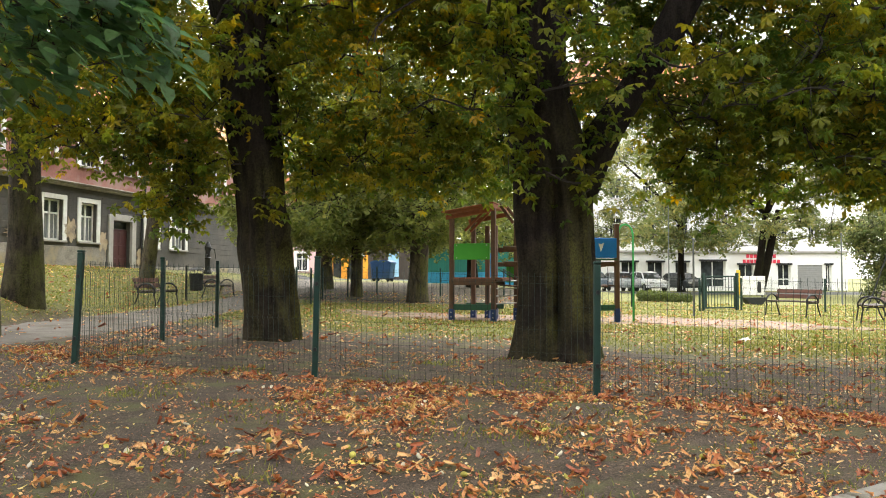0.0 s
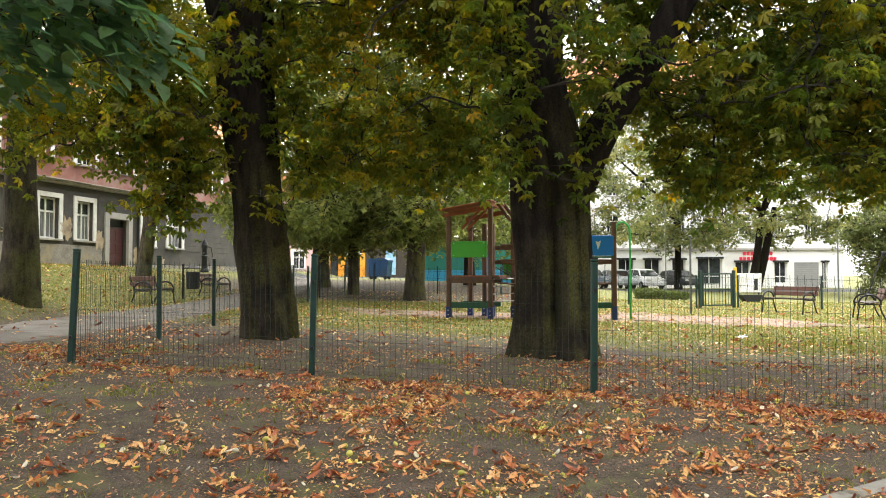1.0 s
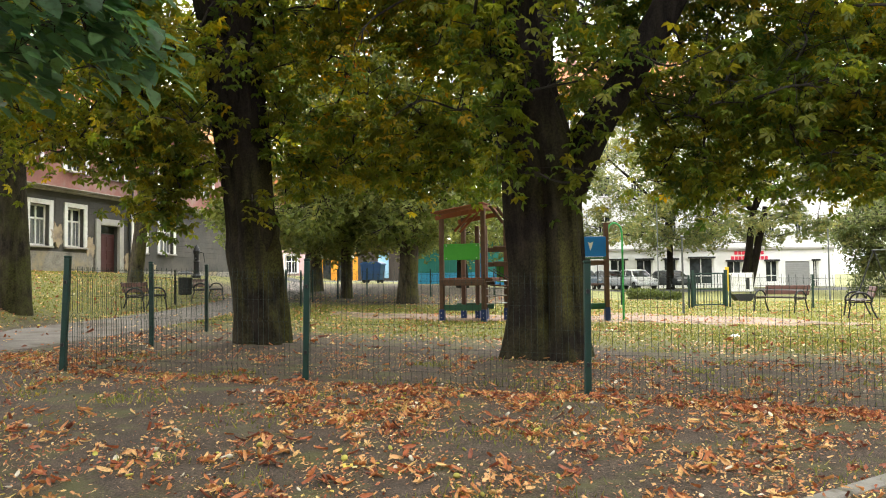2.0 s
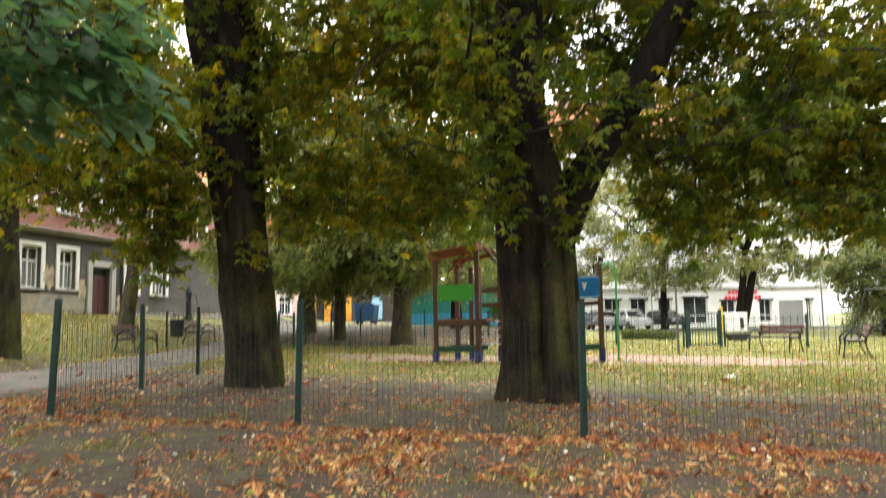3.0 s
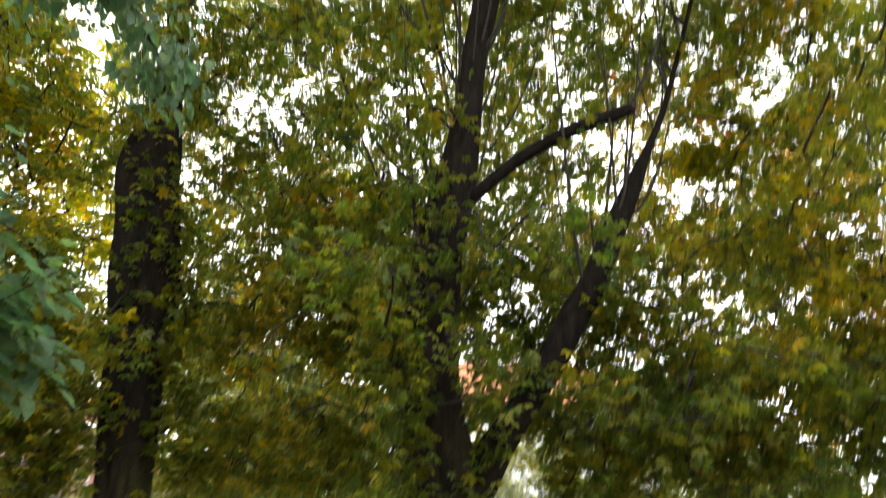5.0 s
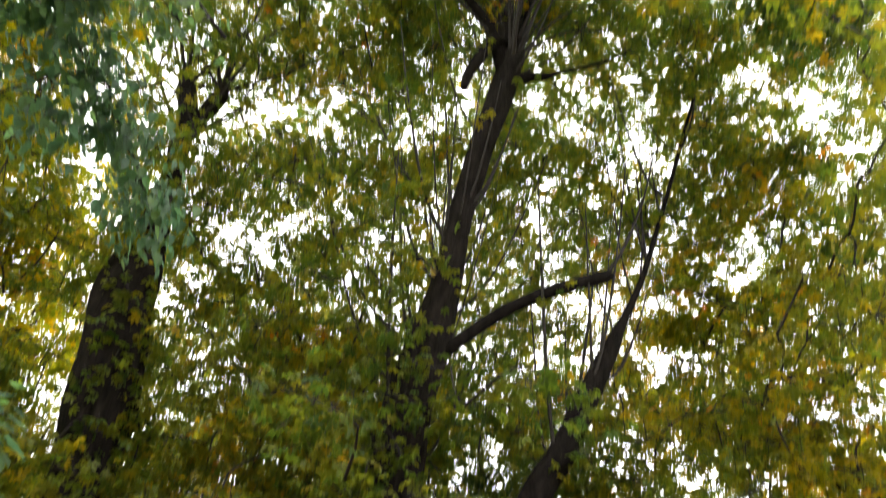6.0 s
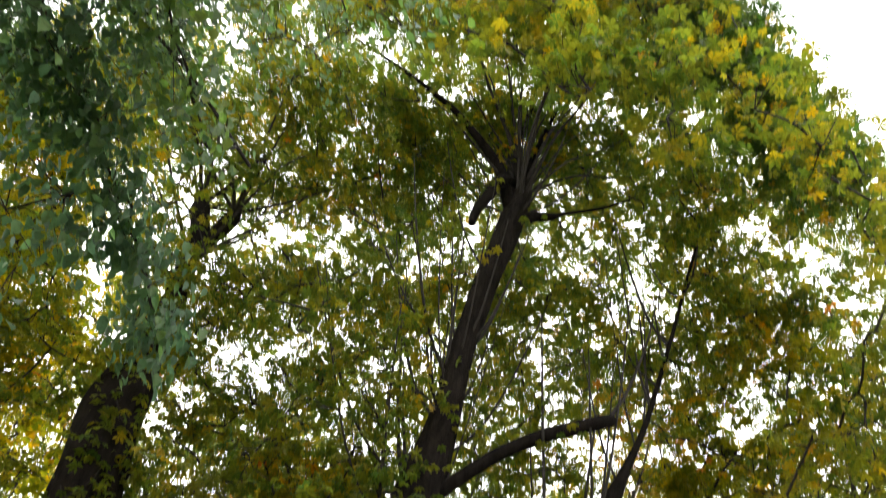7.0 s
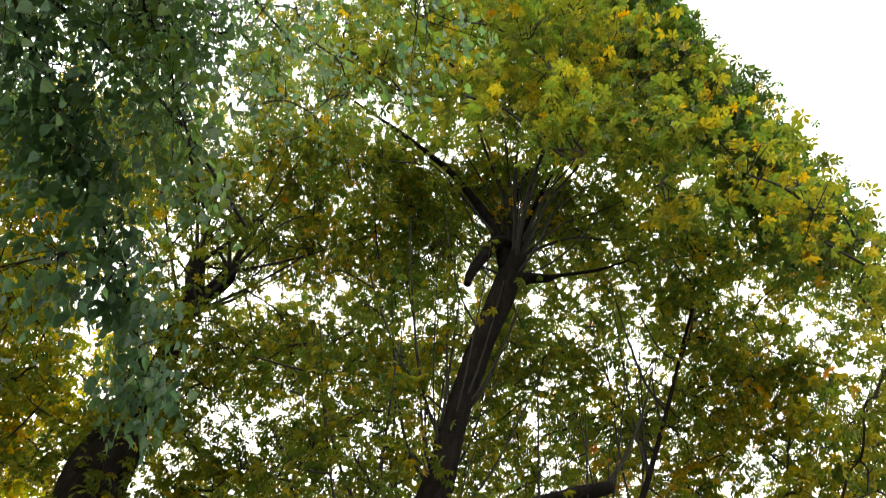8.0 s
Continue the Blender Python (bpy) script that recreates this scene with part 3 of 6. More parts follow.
ribbon("path", [(-9.5, 2.5), (-7.2, 6.6), (-6.2, 10.5), (-6.1, 16), (-6.3, 24), (-6.8, 34), (-8.0, 44)], [2.6, 2.6, 2.6, 2.6, 2.5, 2.2, 2.0], gravel, 0.02, "pale gravel park path strewn with leaves", "path")
ribbon("pavement", [(-2.6, 19.0), (-1.2, 17.6), (1.0, 17.0), (3.2, 16.9), (4.6, 17.4), (6.2, 17.9), (7.6, 17.3), (8.8, 16.4), (9.8, 15.6)], [0.3, 2.2, 2.9, 2.0, 3.9, 5.2, 3.6, 1.6, 0.2], sand, 0.012, "pinkish sand patch under the play equipment", "sand", 0.45)
ribbon("road", [(-120, 62), (-40, 56), (-6, 52), (10, 51), (30, 52), (70, 54)], [7, 7, 7, 8, 8, 8], asphalt, 0.03, "grey asphalt street with parked cars", "road", 0.0)

# concrete kerb beside the camera
k = thing("kerb", pose(1.76, 3.26, ground_z(1.8, 3.2) - 0.05, 0, 0, 31), "weathered pale concrete kerb edging the earth", "kerb", kind="structure")
for i in range(5):
    part("kerb_stone", Shape().box((i * 0.99 - 0.45, -0.04, 0.0), (0.98, 0.09, 0.14), None, 0.012), slabs, k)


# ---- fence ----
def fence_post(parent, x, y, h=1.08, lean=(0, 0), r=0.027):
    z = ground_z(x, y)
    s = Shape()
    m = Matrix.Translation((x, y, z - 0.05)) @ Euler((radians(lean[0]), radians(lean[1]), 0)).to_matrix().to_4x4()
    b = Shape().box((0, 0, (h + 0.05) / 2), (2 * r, 2 * r, h + 0.05), None, 0.006)
    s.add([m @ Vector(p) for p in b.v], b.f)
    post = part("post", s, fence_green, parent)
    c = Shape().box((0, 0, h + 0.062), (2 * r + 0.006, 2 * r + 0.006, 0.022), None, 0.006)
    part("cap", Shape().add([m @ Vector(p) for p in c.v], c.f), fence_green, post, "dark green plastic cap")
    for hz in (0.25, 0.85):
        c = Shape().box((0, -r - 0.008, hz + 0.05), (0.03, 0.018, 0.035), None, 0.004)
        part("clamp", Shape().add([m @ Vector(p) for p in c.v], c.f), iron, post, "dark steel clamp")
    return post


def mesh_panel(parent, a, b, h=1.0, wire=0.0018, gap=0.05, sag=0.0):
    """Welded wire mesh between two posts, with folded ridges at three heights."""
    a, b = np.array(a, float), np.array(b, float)
    ln = np.linalg.norm(b - a)
    d = (b - a) / ln
    nrm = np.array([d[1], -d[0]])
    s = Shape()
    n = max(2, int(ln / gap))
    prof = [(0.03, 0), (0.1, 0), (0.125, 0.03), (0.15, 0), (0.5, 0), (0.525, 0.03), (0.55, 0), (0.88, 0), (0.91, 0.035), (0.94, 0), (1.0, 0)]
    for i in range(1, n):
        q = a + d * ln * i / n
        z = ground_z(*q)
        w = 0.012 * noise.noise((q[0] * 0.8, q[1] * 0.8, 4))
        s.tube([(*(q + nrm * (o + w)), z + h * t) for t, o in prof], wire, 4, False)
    for t, o in prof[2:9:3] + [(0.035, 0), (0.97, 0), (0.33, 0), (0.72, 0)]:
        rows = []
        for i in range(0, 13):
            q = a + d * ln * i / 12
            rows.append((*(q + nrm * (o + 0.004)), ground_z(*q) + h * t))
        s.tube(rows, wire * 0.75, 4, False)
    return part("mesh_panel", s, fence_wire, parent, "dark green welded wire mesh")


def fence_run(label, pts, skip=(), first=True, **kw):
    f = thing("fence", pose(0, 0, 0), label, "fence", "playground fences", kind="structure")
    for i, p in enumerate(pts):
        if i == 0 and not first:
            continue
        fence_post(f, *p[:2], lean=p[2:4] if len(p) > 2 else (0, 0))
    for i, (p, q) in enumerate(zip(pts, pts[1:])):
        if i not in skip:
            mesh_panel(f, p[:2], q[:2], **kw)
    return f


corner = (-3.56, 7.02)
fence_run("low dark green welded wire fence with steel posts", [(*corner, 0, 2.2), (-1.17, 6.64, 0, 1.0), (1.26, 5.93, 0, 0.5), (3.65, 5.2), (6.05, 4.5), (8.45, 3.8), (10.9, 3.1)])
fence_run("dark green wire fence along the gravel path", [(-3.6, 7.1), (-3.68, 9.55, 0, -0.5), (-3.72, 12.0), (-3.78, 14.5), (-3.85, 17.0), (-3.9, 19.5), (-3.95, 22.0), (-4.0, 24.5)], first=False)
fence_run("green wire fence at the back of the playground", [(-4.0, 24.6), (-3.4, 26.5), (-2.5, 28.4), (0, 28.6), (2.5, 28.4), (4.9, 27.6), (6.8, 25.6), (8.6, 23.9)], first=False, gap=0.045)
fence_run("green wire fence behind the benches", [(10.15, 24.3), (12.4, 23.2), (14.9, 22.6), (17.4, 22.2), (19.9, 21.8), (22.4, 21.4)], gap=0.06)

# gate
g = thing("gate", pose(8.75, 23.95, ground_z(9.3, 24), 0, 0, 15), "green steel playground gate with upright bars, closed", "gate")
for x in (0.0, 1.3):
    part("gate_post", Shape().box((x, 0, 0.62), (0.09, 0.09, 1.3), None, 0.008), fence_green, g)
fr = Shape()
for x in (0.1, 1.2):
    fr.box((x, 0, 0.62), (0.045, 0.04, 1.1), None, 0.005)
for z in (0.1, 0.62, 1.15):
    fr.box((0.65, 0, z), (1.06, 0.04, 0.045), None, 0.005)
part("gate_frame", fr, fence_green, g)
for i in range(9):
    part("bar", Shape().tube([(0.2 + i * 0.11, 0, 0.1), (0.2 + i * 0.11, 0, 1.15)], 0.009, 6), fence_green, g)

# ---- the trees ----
# the great chestnut with the forked trunk
t1 = thing("chestnut_tree", pose(0, 0, 0), "old horse chestnut with a thick mossy forked trunk and turning leaves", "tree", "park trees")
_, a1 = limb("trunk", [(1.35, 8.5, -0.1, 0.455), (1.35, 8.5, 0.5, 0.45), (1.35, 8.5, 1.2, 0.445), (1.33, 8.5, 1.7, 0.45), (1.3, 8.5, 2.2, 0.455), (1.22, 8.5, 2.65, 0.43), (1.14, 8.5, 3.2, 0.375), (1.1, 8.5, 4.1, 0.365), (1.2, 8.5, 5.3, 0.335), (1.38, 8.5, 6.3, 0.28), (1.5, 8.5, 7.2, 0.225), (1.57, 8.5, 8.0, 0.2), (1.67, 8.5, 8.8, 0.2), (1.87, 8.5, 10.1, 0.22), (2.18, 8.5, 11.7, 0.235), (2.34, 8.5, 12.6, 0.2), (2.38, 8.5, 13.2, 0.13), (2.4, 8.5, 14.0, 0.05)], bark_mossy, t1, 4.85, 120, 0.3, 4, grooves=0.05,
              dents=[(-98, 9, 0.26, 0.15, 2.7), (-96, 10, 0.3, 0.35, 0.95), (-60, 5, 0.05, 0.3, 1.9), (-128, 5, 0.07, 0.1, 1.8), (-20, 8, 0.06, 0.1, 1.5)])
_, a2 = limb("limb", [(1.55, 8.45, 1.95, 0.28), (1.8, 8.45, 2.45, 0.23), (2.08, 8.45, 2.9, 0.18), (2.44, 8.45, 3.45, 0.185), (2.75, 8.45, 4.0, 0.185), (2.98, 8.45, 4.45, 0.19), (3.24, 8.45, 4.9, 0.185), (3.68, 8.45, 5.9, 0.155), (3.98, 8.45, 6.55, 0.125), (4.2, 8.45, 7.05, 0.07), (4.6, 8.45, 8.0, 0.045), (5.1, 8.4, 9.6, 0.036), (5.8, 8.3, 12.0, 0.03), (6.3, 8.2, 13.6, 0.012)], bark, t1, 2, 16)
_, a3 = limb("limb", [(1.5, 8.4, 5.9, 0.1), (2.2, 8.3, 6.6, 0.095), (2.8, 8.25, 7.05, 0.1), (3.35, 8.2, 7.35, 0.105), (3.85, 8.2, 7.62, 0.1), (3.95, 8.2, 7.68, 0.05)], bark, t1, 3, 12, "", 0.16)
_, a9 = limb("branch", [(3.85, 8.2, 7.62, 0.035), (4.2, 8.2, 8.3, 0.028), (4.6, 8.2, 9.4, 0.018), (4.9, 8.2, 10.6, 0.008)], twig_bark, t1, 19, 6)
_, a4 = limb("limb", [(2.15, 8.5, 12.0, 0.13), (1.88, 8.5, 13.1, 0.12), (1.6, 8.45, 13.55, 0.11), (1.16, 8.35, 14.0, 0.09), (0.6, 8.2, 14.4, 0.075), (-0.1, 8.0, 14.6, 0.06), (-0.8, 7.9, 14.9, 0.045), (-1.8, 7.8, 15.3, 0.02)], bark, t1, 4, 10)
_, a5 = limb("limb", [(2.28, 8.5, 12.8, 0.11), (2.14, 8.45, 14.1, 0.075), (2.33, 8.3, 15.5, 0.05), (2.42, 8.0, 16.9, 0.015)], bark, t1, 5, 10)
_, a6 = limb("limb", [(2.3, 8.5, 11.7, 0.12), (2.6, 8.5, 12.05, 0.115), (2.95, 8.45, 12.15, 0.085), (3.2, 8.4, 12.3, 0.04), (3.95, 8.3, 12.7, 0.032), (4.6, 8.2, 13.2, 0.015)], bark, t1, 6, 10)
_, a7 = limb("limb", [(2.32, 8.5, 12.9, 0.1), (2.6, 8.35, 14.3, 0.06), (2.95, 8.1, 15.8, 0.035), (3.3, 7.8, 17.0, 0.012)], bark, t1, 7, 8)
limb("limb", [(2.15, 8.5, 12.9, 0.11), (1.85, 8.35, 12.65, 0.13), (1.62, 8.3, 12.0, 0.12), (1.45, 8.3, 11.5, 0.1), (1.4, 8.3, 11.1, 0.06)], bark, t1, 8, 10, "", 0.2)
t1_lines = [a1, a2, a3, a4, a5, a6, a7, a9]
twig_rng = random.Random(77)
for k in range(44):
    a, out = k * 2.4, twig_rng.uniform(0.6, 4.2)
    x, y, z = 2.3 + 0.1 * math.cos(a), 8.5 + 0.1 * math.sin(a), twig_rng.uniform(12.2, 13.6)
    rise = twig_rng.uniform(2.0, 3.9)
    r = twig_rng.uniform(0.02, 0.044)
    _, ln = limb("branch", [(x, y, z, r), (x + out * 0.3 * math.cos(a), y + out * 0.3 * math.sin(a), z + rise * 0.45, r * 0.75), (x + out * 0.62 * math.cos(a + 0.1), y + out * 0.62 * math.sin(a + 0.1), z + rise * 0.75, r * 0.5), (x + out * math.cos(a), y + out * math.sin(a), z + rise, r * 0.25)], twig_bark, t1, 30 + k, 6)
    t1_lines.append(ln)
# straight water shoots that rise from the trunk and the limbs
for k in range(54):
    u = twig_rng.random()
    if k % 3:
        base = a1[int(len(a1) * (0.36 + 0.5 * u))]
        a = twig_rng.uniform(0, 2 * math.pi)
        sx, sy = math.cos(a) * twig_rng.uniform(0.5, 2.6), math.sin(a) * twig_rng.uniform(0.4, 1.4) + 0.3
    else:
        base = a2[int(len(a2) * (0.4 + 0.5 * u))]
        sx, sy = twig_rng.uniform(-0.6, 1.6), twig_rng.uniform(-0.5, 1.2)
    x, y, z = base[:3]
    up = twig_rng.uniform(2.2, 5.0)
    r = twig_rng.uniform(0.014, 0.034)
    _, ln = limb("branch", [(x, y, z, r), (x + sx * 0.4, y + sy * 0.4, z + up * 0.22, r * 0.9), (x + sx * 0.75, y + sy * 0.75, z + up * 0.62, r * 0.65), (x + sx, y + sy, z + up, r * 0.3)], twig_bark, t1, 70 + k, 5)
    t1_lines.append(ln)


def under_open(x, y, z):
    """The underside of the dome is bare: few boughs hang inside it, before the trunk."""
    return not (y < 8.2 and (z - 1) / max(y, 0.1) < 1.95 and -2.8 < x < 5.2)


def before_stems(x, y, z):
    """Few boughs grow on the shaded southern face of the two stems and the leaning limb."""
    if not 5.0 < y < 8.3:
        return False
    a, b = x * 8.5 / y, 1 + (z - 1) * 8.5 / y
    main, lean = 1.1 + 0.15 * max(b - 4, 0), 2.1 + 0.6 * (b - 2.9)
    other = (-2.35 - 0.13 * (b - 2)) * 8.5 / 9.6
    return (2 < b < 11 and abs(a - main) < 0.5) or (2.6 < b < 6.5 and abs(a - lean) < 0.22) or (2 < b < 10 and abs(a - other) < 0.55)


def within_flank(x, y, z):
    """The crown ends in a slanting flank on its open south-eastern side."""
    return 0.4235 * x - 0.8986 * y + 0.1147 * z < 0.183 - 0.45


dome, dome_r = (2.6, 7.9, 10.4), (6.6, 5.4, 6.7)
b1 = bough_cloud(11, dome, dome_r, 1120, 0.5, 5, 0.32, 0.8, 4.4, keep=under_open, flat=0.8, leave=12)
b1 += bough_cloud(37, (2.4, 10.2, 8.8), (6.6, 3.6, 6.2), 230, 0.5, 5, 0.36, 0.35, 5.6, keep=lambda x, y, z: y > 9.3, flat=0.8)
b1 += bough_cloud(38, (6.6, 9.6, 11.2), (3.8, 2.8, 4.6), 90, 0.5, 5, 0.62, 0.1, 8.0, keep=under_open, flat=0.8)
b1 += bough_cloud(40, (6.6, 8.6, 13.2), (2.8, 2.2, 2.4), 80, 0.5, 5, 0.55, 0.1, 10.5, flat=0.8)
b1 += bough_cloud(39, (0.2, 9.9, 14.0), (3.6, 2.2, 2.0), 84, 0.5, 5, 0.34, 0.1, 11.5, flat=0.8)
b1 += bough_cloud(42, (-2.3, 8.7, 14.4), (1.9, 1.8, 1.9), 48, 0.5, 5, 0.36, 0.1, 12.2, flat=0.8)
b1 += bough_cloud(31, (2.9, 9.6, 9.6), (4.6, 3.0, 5.6), 150, 0.5, 5, 0.36, 0.15, 4.6, keep=under_open, flat=0.8)
b1 += bough_cloud(12, (5.6, 9.0, 3.9), (6.2, 2.6, 2.0), 110, 0.55, 6, 0.4, 0.3, 2.0, [(1.3, 8, 2, 1.0), (2.4, 8.2, 3.0, 0.8)])
b1 += [(2.9 + 0.2 * k, 8.8 + 1.0 * math.sin(k * 1.7), 2.45 + 0.42 * math.cos(2.1 * k), 0.55, 0.55, 0.35, 11, 0.28) for k in range(36)]
b1 += bough_cloud(35, (2.9, 10.3, 4.4), (1.8, 0.8, 1.9), 30, 0.5, 7, 0.3, 0.1, 2.7)
b1 += bough_cloud(13, (-0.1, 10.2, 4.8), (2.4, 2.8, 2.6), 94, 0.5, 6, 0.45, 0.1, 2.4)
b1 += bough_cloud(33, (2.8, 8.6, 15.2), (5.0, 3.2, 1.9), 220, 0.5, 5, 0.34, 0.1, 14.2, keep=under_open)
b1 += bough_cloud(36, (0.6, 8.0, 7.6), (2.6, 0.9, 3.6), 40, 0.4, 3, 0.35, 0.1, 4.6, [(1.5, 7.8, 9.5, 0.9), (1.7, 7.8, 11.5, 0.9)])
b1 += [(-1.8 + 0.11 * k, 10.4 + 0.8 * math.sin(k * 2.3), 2.85 + 0.4 * math.cos(1.9 * k), 0.45, 0.45, 0.35, 9, 0.28) for k in range(27)]
b1 += bough_cloud(41, (4.4, 9.8, 4.0), (1.9, 0.9, 0.9), 22, 0.45, 7, 0.25, 0.1, 2.8)
b1 += [(0.0, 5.6, 3.7, 0.5, 0.4, 0.4, 9, 0.1), (2.3, 6.0, 4.4, 0.6, 0.4, 0.4, 10, 0.1), (0.55, 7.7, 3.3, 0.5, 0.4, 0.7, 16, 0.3), (0.8, 7.8, 2.3, 0.4, 0.3, 0.4, 9, 0.35)]
stem_rng = random.Random(29)
SHOOTS = [(0.72, 7.95, 2.5 + 0.42 * k + stem_rng.uniform(-0.1, 0.1), 0.28, 0.16, 0.26, 4, 0.2) for k in range(9)]
SHOOTS += [(1.05 + stem_rng.uniform(-0.2, 0.35), 7.88, 2.15 + 0.55 * k, 0.18, 0.08, 0.16, 2.4, 0.1) for k in range(8)]
SHOOTS += [(1.62, 7.95, 2.0, 0.22, 0.1, 0.2, 4, 0.15), (1.85, 8.0, 2.75, 0.3, 0.15, 0.25, 4, 0.15), (2.35, 8.05, 3.5, 0.3, 0.15, 0.28, 3, 0.15)]
b1 += bough_cloud(52, (4.1, 9.5, 3.1), (2.3, 1.5, 1.15), 56, 0.5, 6, 0.25, 0.1, 1.95, [(2.2, 9.2, 2.45, 0.55), (2.6, 9.2, 4.2, 0.7)])
b1 += bough_cloud(53, (6.5, 8.2, 3.6), (2.4, 1.4, 1.4), 36, 0.5, 6, 0.38, 0.1, 2.0)
b1 += bough_cloud(72, (-0.7, 10.7, 4.7), (1.5, 0.9, 1.9), 20, 0.5, 6, 0.55, 0.1, 3.0)
b1 += bough_cloud(73, (7.8, 9.1, 6.1), (1.1, 0.8, 0.9), 18, 0.5, 6, 0.55, 0.1, 5.0)
thin = random.Random(8)
GAPS = ((2.2, 2.3, 0.4), (2.72, 3.55, 0.34), (2.55, 2.9, 0.25), (3.58, 4.02, 0.28), (-1.5, 7.3, 0.5), (2.55, 4.6, 0.35), (4.35, 4.9, 0.38), (3.2, 6.5, 0.3), (3.05, 8.6, 0.36), (4.2, 6.9, 0.35), (4.44, 13.75, 0.3), (7.2, 14.0, 0.3), (5.2, 11.0, 0.32), (-1.75, 9.9, 0.42), (-2.75, 9.5, 0.5))


def in_gap(x, y, z):
    """Open places where the sky shows between the boughs."""
    a, b = x * 8.7 / y, 1.1 + (z - 1.1) * 8.7 / y
    return any(math.hypot(a - p, b - q) < r for p, q, r in GAPS)


b1 = [b for b in b1 if within_flank(*b[:3]) and (not in_gap(*b[:3]) or thin.random() < 0.15) and (not before_stems(*b[:3]) or thin.random() < 0.25)]
b1 += SHOOTS
# cap of boughs mostly out of view, added to block sky light from above
b1 += [b for b in bough_cloud(71, (3.2, 7.4, 17.6), (4.8, 3.4, 1.4), 170, 0.5, 6, 0.3, 0.1, 16.6) if within_flank(*b[:3])]
# the eastern boughs have turned further and lost more leaves
b1 = [(*b[:6], b[6] * 0.85, min(1.0, b[7] + 0.25)) if b[0] > 4.0 and 4.3 < b[2] < 9.5 else b for b in b1]
# between the two stems backlight is put into the low leaves as yellower tone
b1 = [(*b[:7], min(1.0, b[7] + 0.15)) if -2.0 < b[0] < 0.5 and b[1] > 8.6 and b[2] < 7.5 else b for b in b1]
# the top is still green, with single yellow sprays
b1 = [(*b[:7], b[7] * 0.55 if thin.random() < 0.85 else 0.8) if b[2] > 11.5 else b for b in b1]
crown("crown", t1, 21, t1_lines, b1, PALM, leaf_green, 0.205, branch_r=0.022)
# the sunlit flank: full clumps of broad leaves at the ends of the boughs
flank_rng = np.random.default_rng(61)
flank = []
for k in range(150):
    u, w, deep = flank_rng.uniform(-0.5, 1.15), flank_rng.random(), flank_rng.uniform(0.35, 1.5)
    near_end, far_end = (3.0 + 2.9 * u, 2.7 + 1.15 * u, 11.8 - 1.6 * u), (4.1 + 3.6 * u, 3.7 + 1.4 * u, 15.4 - 2.2 * u)
    c = [p + (q - p) * w for p, q in zip(near_end, far_end)]
    flank.append((c[0] - 0.42 * deep, c[1] + 0.9 * deep, c[2] - 0.11 * deep, 0.42, 0.42, 0.34, 5.5, float(np.clip(flank_rng.normal(0.12 if flank_rng.random() < 0.8 else 0.7, 0.1), 0, 1))))
crown("flank_crown", t1, 63, t1_lines, flank, PALM, leaf_deep, 0.25, branch_r=0.022, droop=0.6)

# the second chestnut, wrapped in shoots
t2 = thing("chestnut_tree", pose(0, 0, 0), "dark-barked horse chestnut overgrown with leafy shoots", "tree", "park trees")
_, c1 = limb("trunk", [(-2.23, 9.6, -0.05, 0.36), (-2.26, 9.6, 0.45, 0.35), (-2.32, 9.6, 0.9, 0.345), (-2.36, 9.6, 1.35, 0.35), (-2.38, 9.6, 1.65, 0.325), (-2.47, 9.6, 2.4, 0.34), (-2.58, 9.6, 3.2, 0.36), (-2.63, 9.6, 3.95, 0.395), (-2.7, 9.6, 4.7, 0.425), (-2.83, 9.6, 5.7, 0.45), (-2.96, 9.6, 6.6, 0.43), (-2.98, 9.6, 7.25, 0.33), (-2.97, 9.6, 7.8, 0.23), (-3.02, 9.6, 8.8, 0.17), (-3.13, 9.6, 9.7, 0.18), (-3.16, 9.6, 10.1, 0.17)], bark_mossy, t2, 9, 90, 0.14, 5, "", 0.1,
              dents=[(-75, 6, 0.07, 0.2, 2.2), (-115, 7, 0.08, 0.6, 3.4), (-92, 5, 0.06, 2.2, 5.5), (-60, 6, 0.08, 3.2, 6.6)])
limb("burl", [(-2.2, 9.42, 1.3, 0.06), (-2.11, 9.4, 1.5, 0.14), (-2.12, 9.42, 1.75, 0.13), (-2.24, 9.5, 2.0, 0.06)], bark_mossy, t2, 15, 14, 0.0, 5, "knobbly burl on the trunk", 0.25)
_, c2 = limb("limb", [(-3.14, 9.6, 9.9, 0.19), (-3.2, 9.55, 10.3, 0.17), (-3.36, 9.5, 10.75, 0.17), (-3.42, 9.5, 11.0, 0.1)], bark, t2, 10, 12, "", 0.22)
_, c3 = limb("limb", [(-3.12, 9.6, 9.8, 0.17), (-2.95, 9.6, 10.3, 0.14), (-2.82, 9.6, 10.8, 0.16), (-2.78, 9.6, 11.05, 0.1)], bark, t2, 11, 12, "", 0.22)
t2_lines = [c1, c2, c3]
for k in range(22):
    x, z = ((-3.4, 10.9) if k % 2 else (-2.8, 10.95)) if k < 16 else (-3.1, 9.6)
    a = k * 2.4
    out, up = twig_rng.uniform(0.5, 1.9), twig_rng.uniform(1.6, 3.6)
    _, ln = limb("branch", [(x, 9.55, z, 0.04), (x + out * 0.45 * math.cos(a), 9.55 + out * 0.45 * math.sin(a), z + up * 0.4, 0.026), (x + out * math.cos(a), 9.55 + out * math.sin(a), z + up, 0.008)], twig_bark, t2, 130 + k, 6)
    t2_lines.append(ln)


def above_fork(x, y, z):
    """The head of the tree stands open round its cut limbs."""
    return not (y < 9.4 and 5.0 < z < 12.0 and -4.2 < x < -0.6)


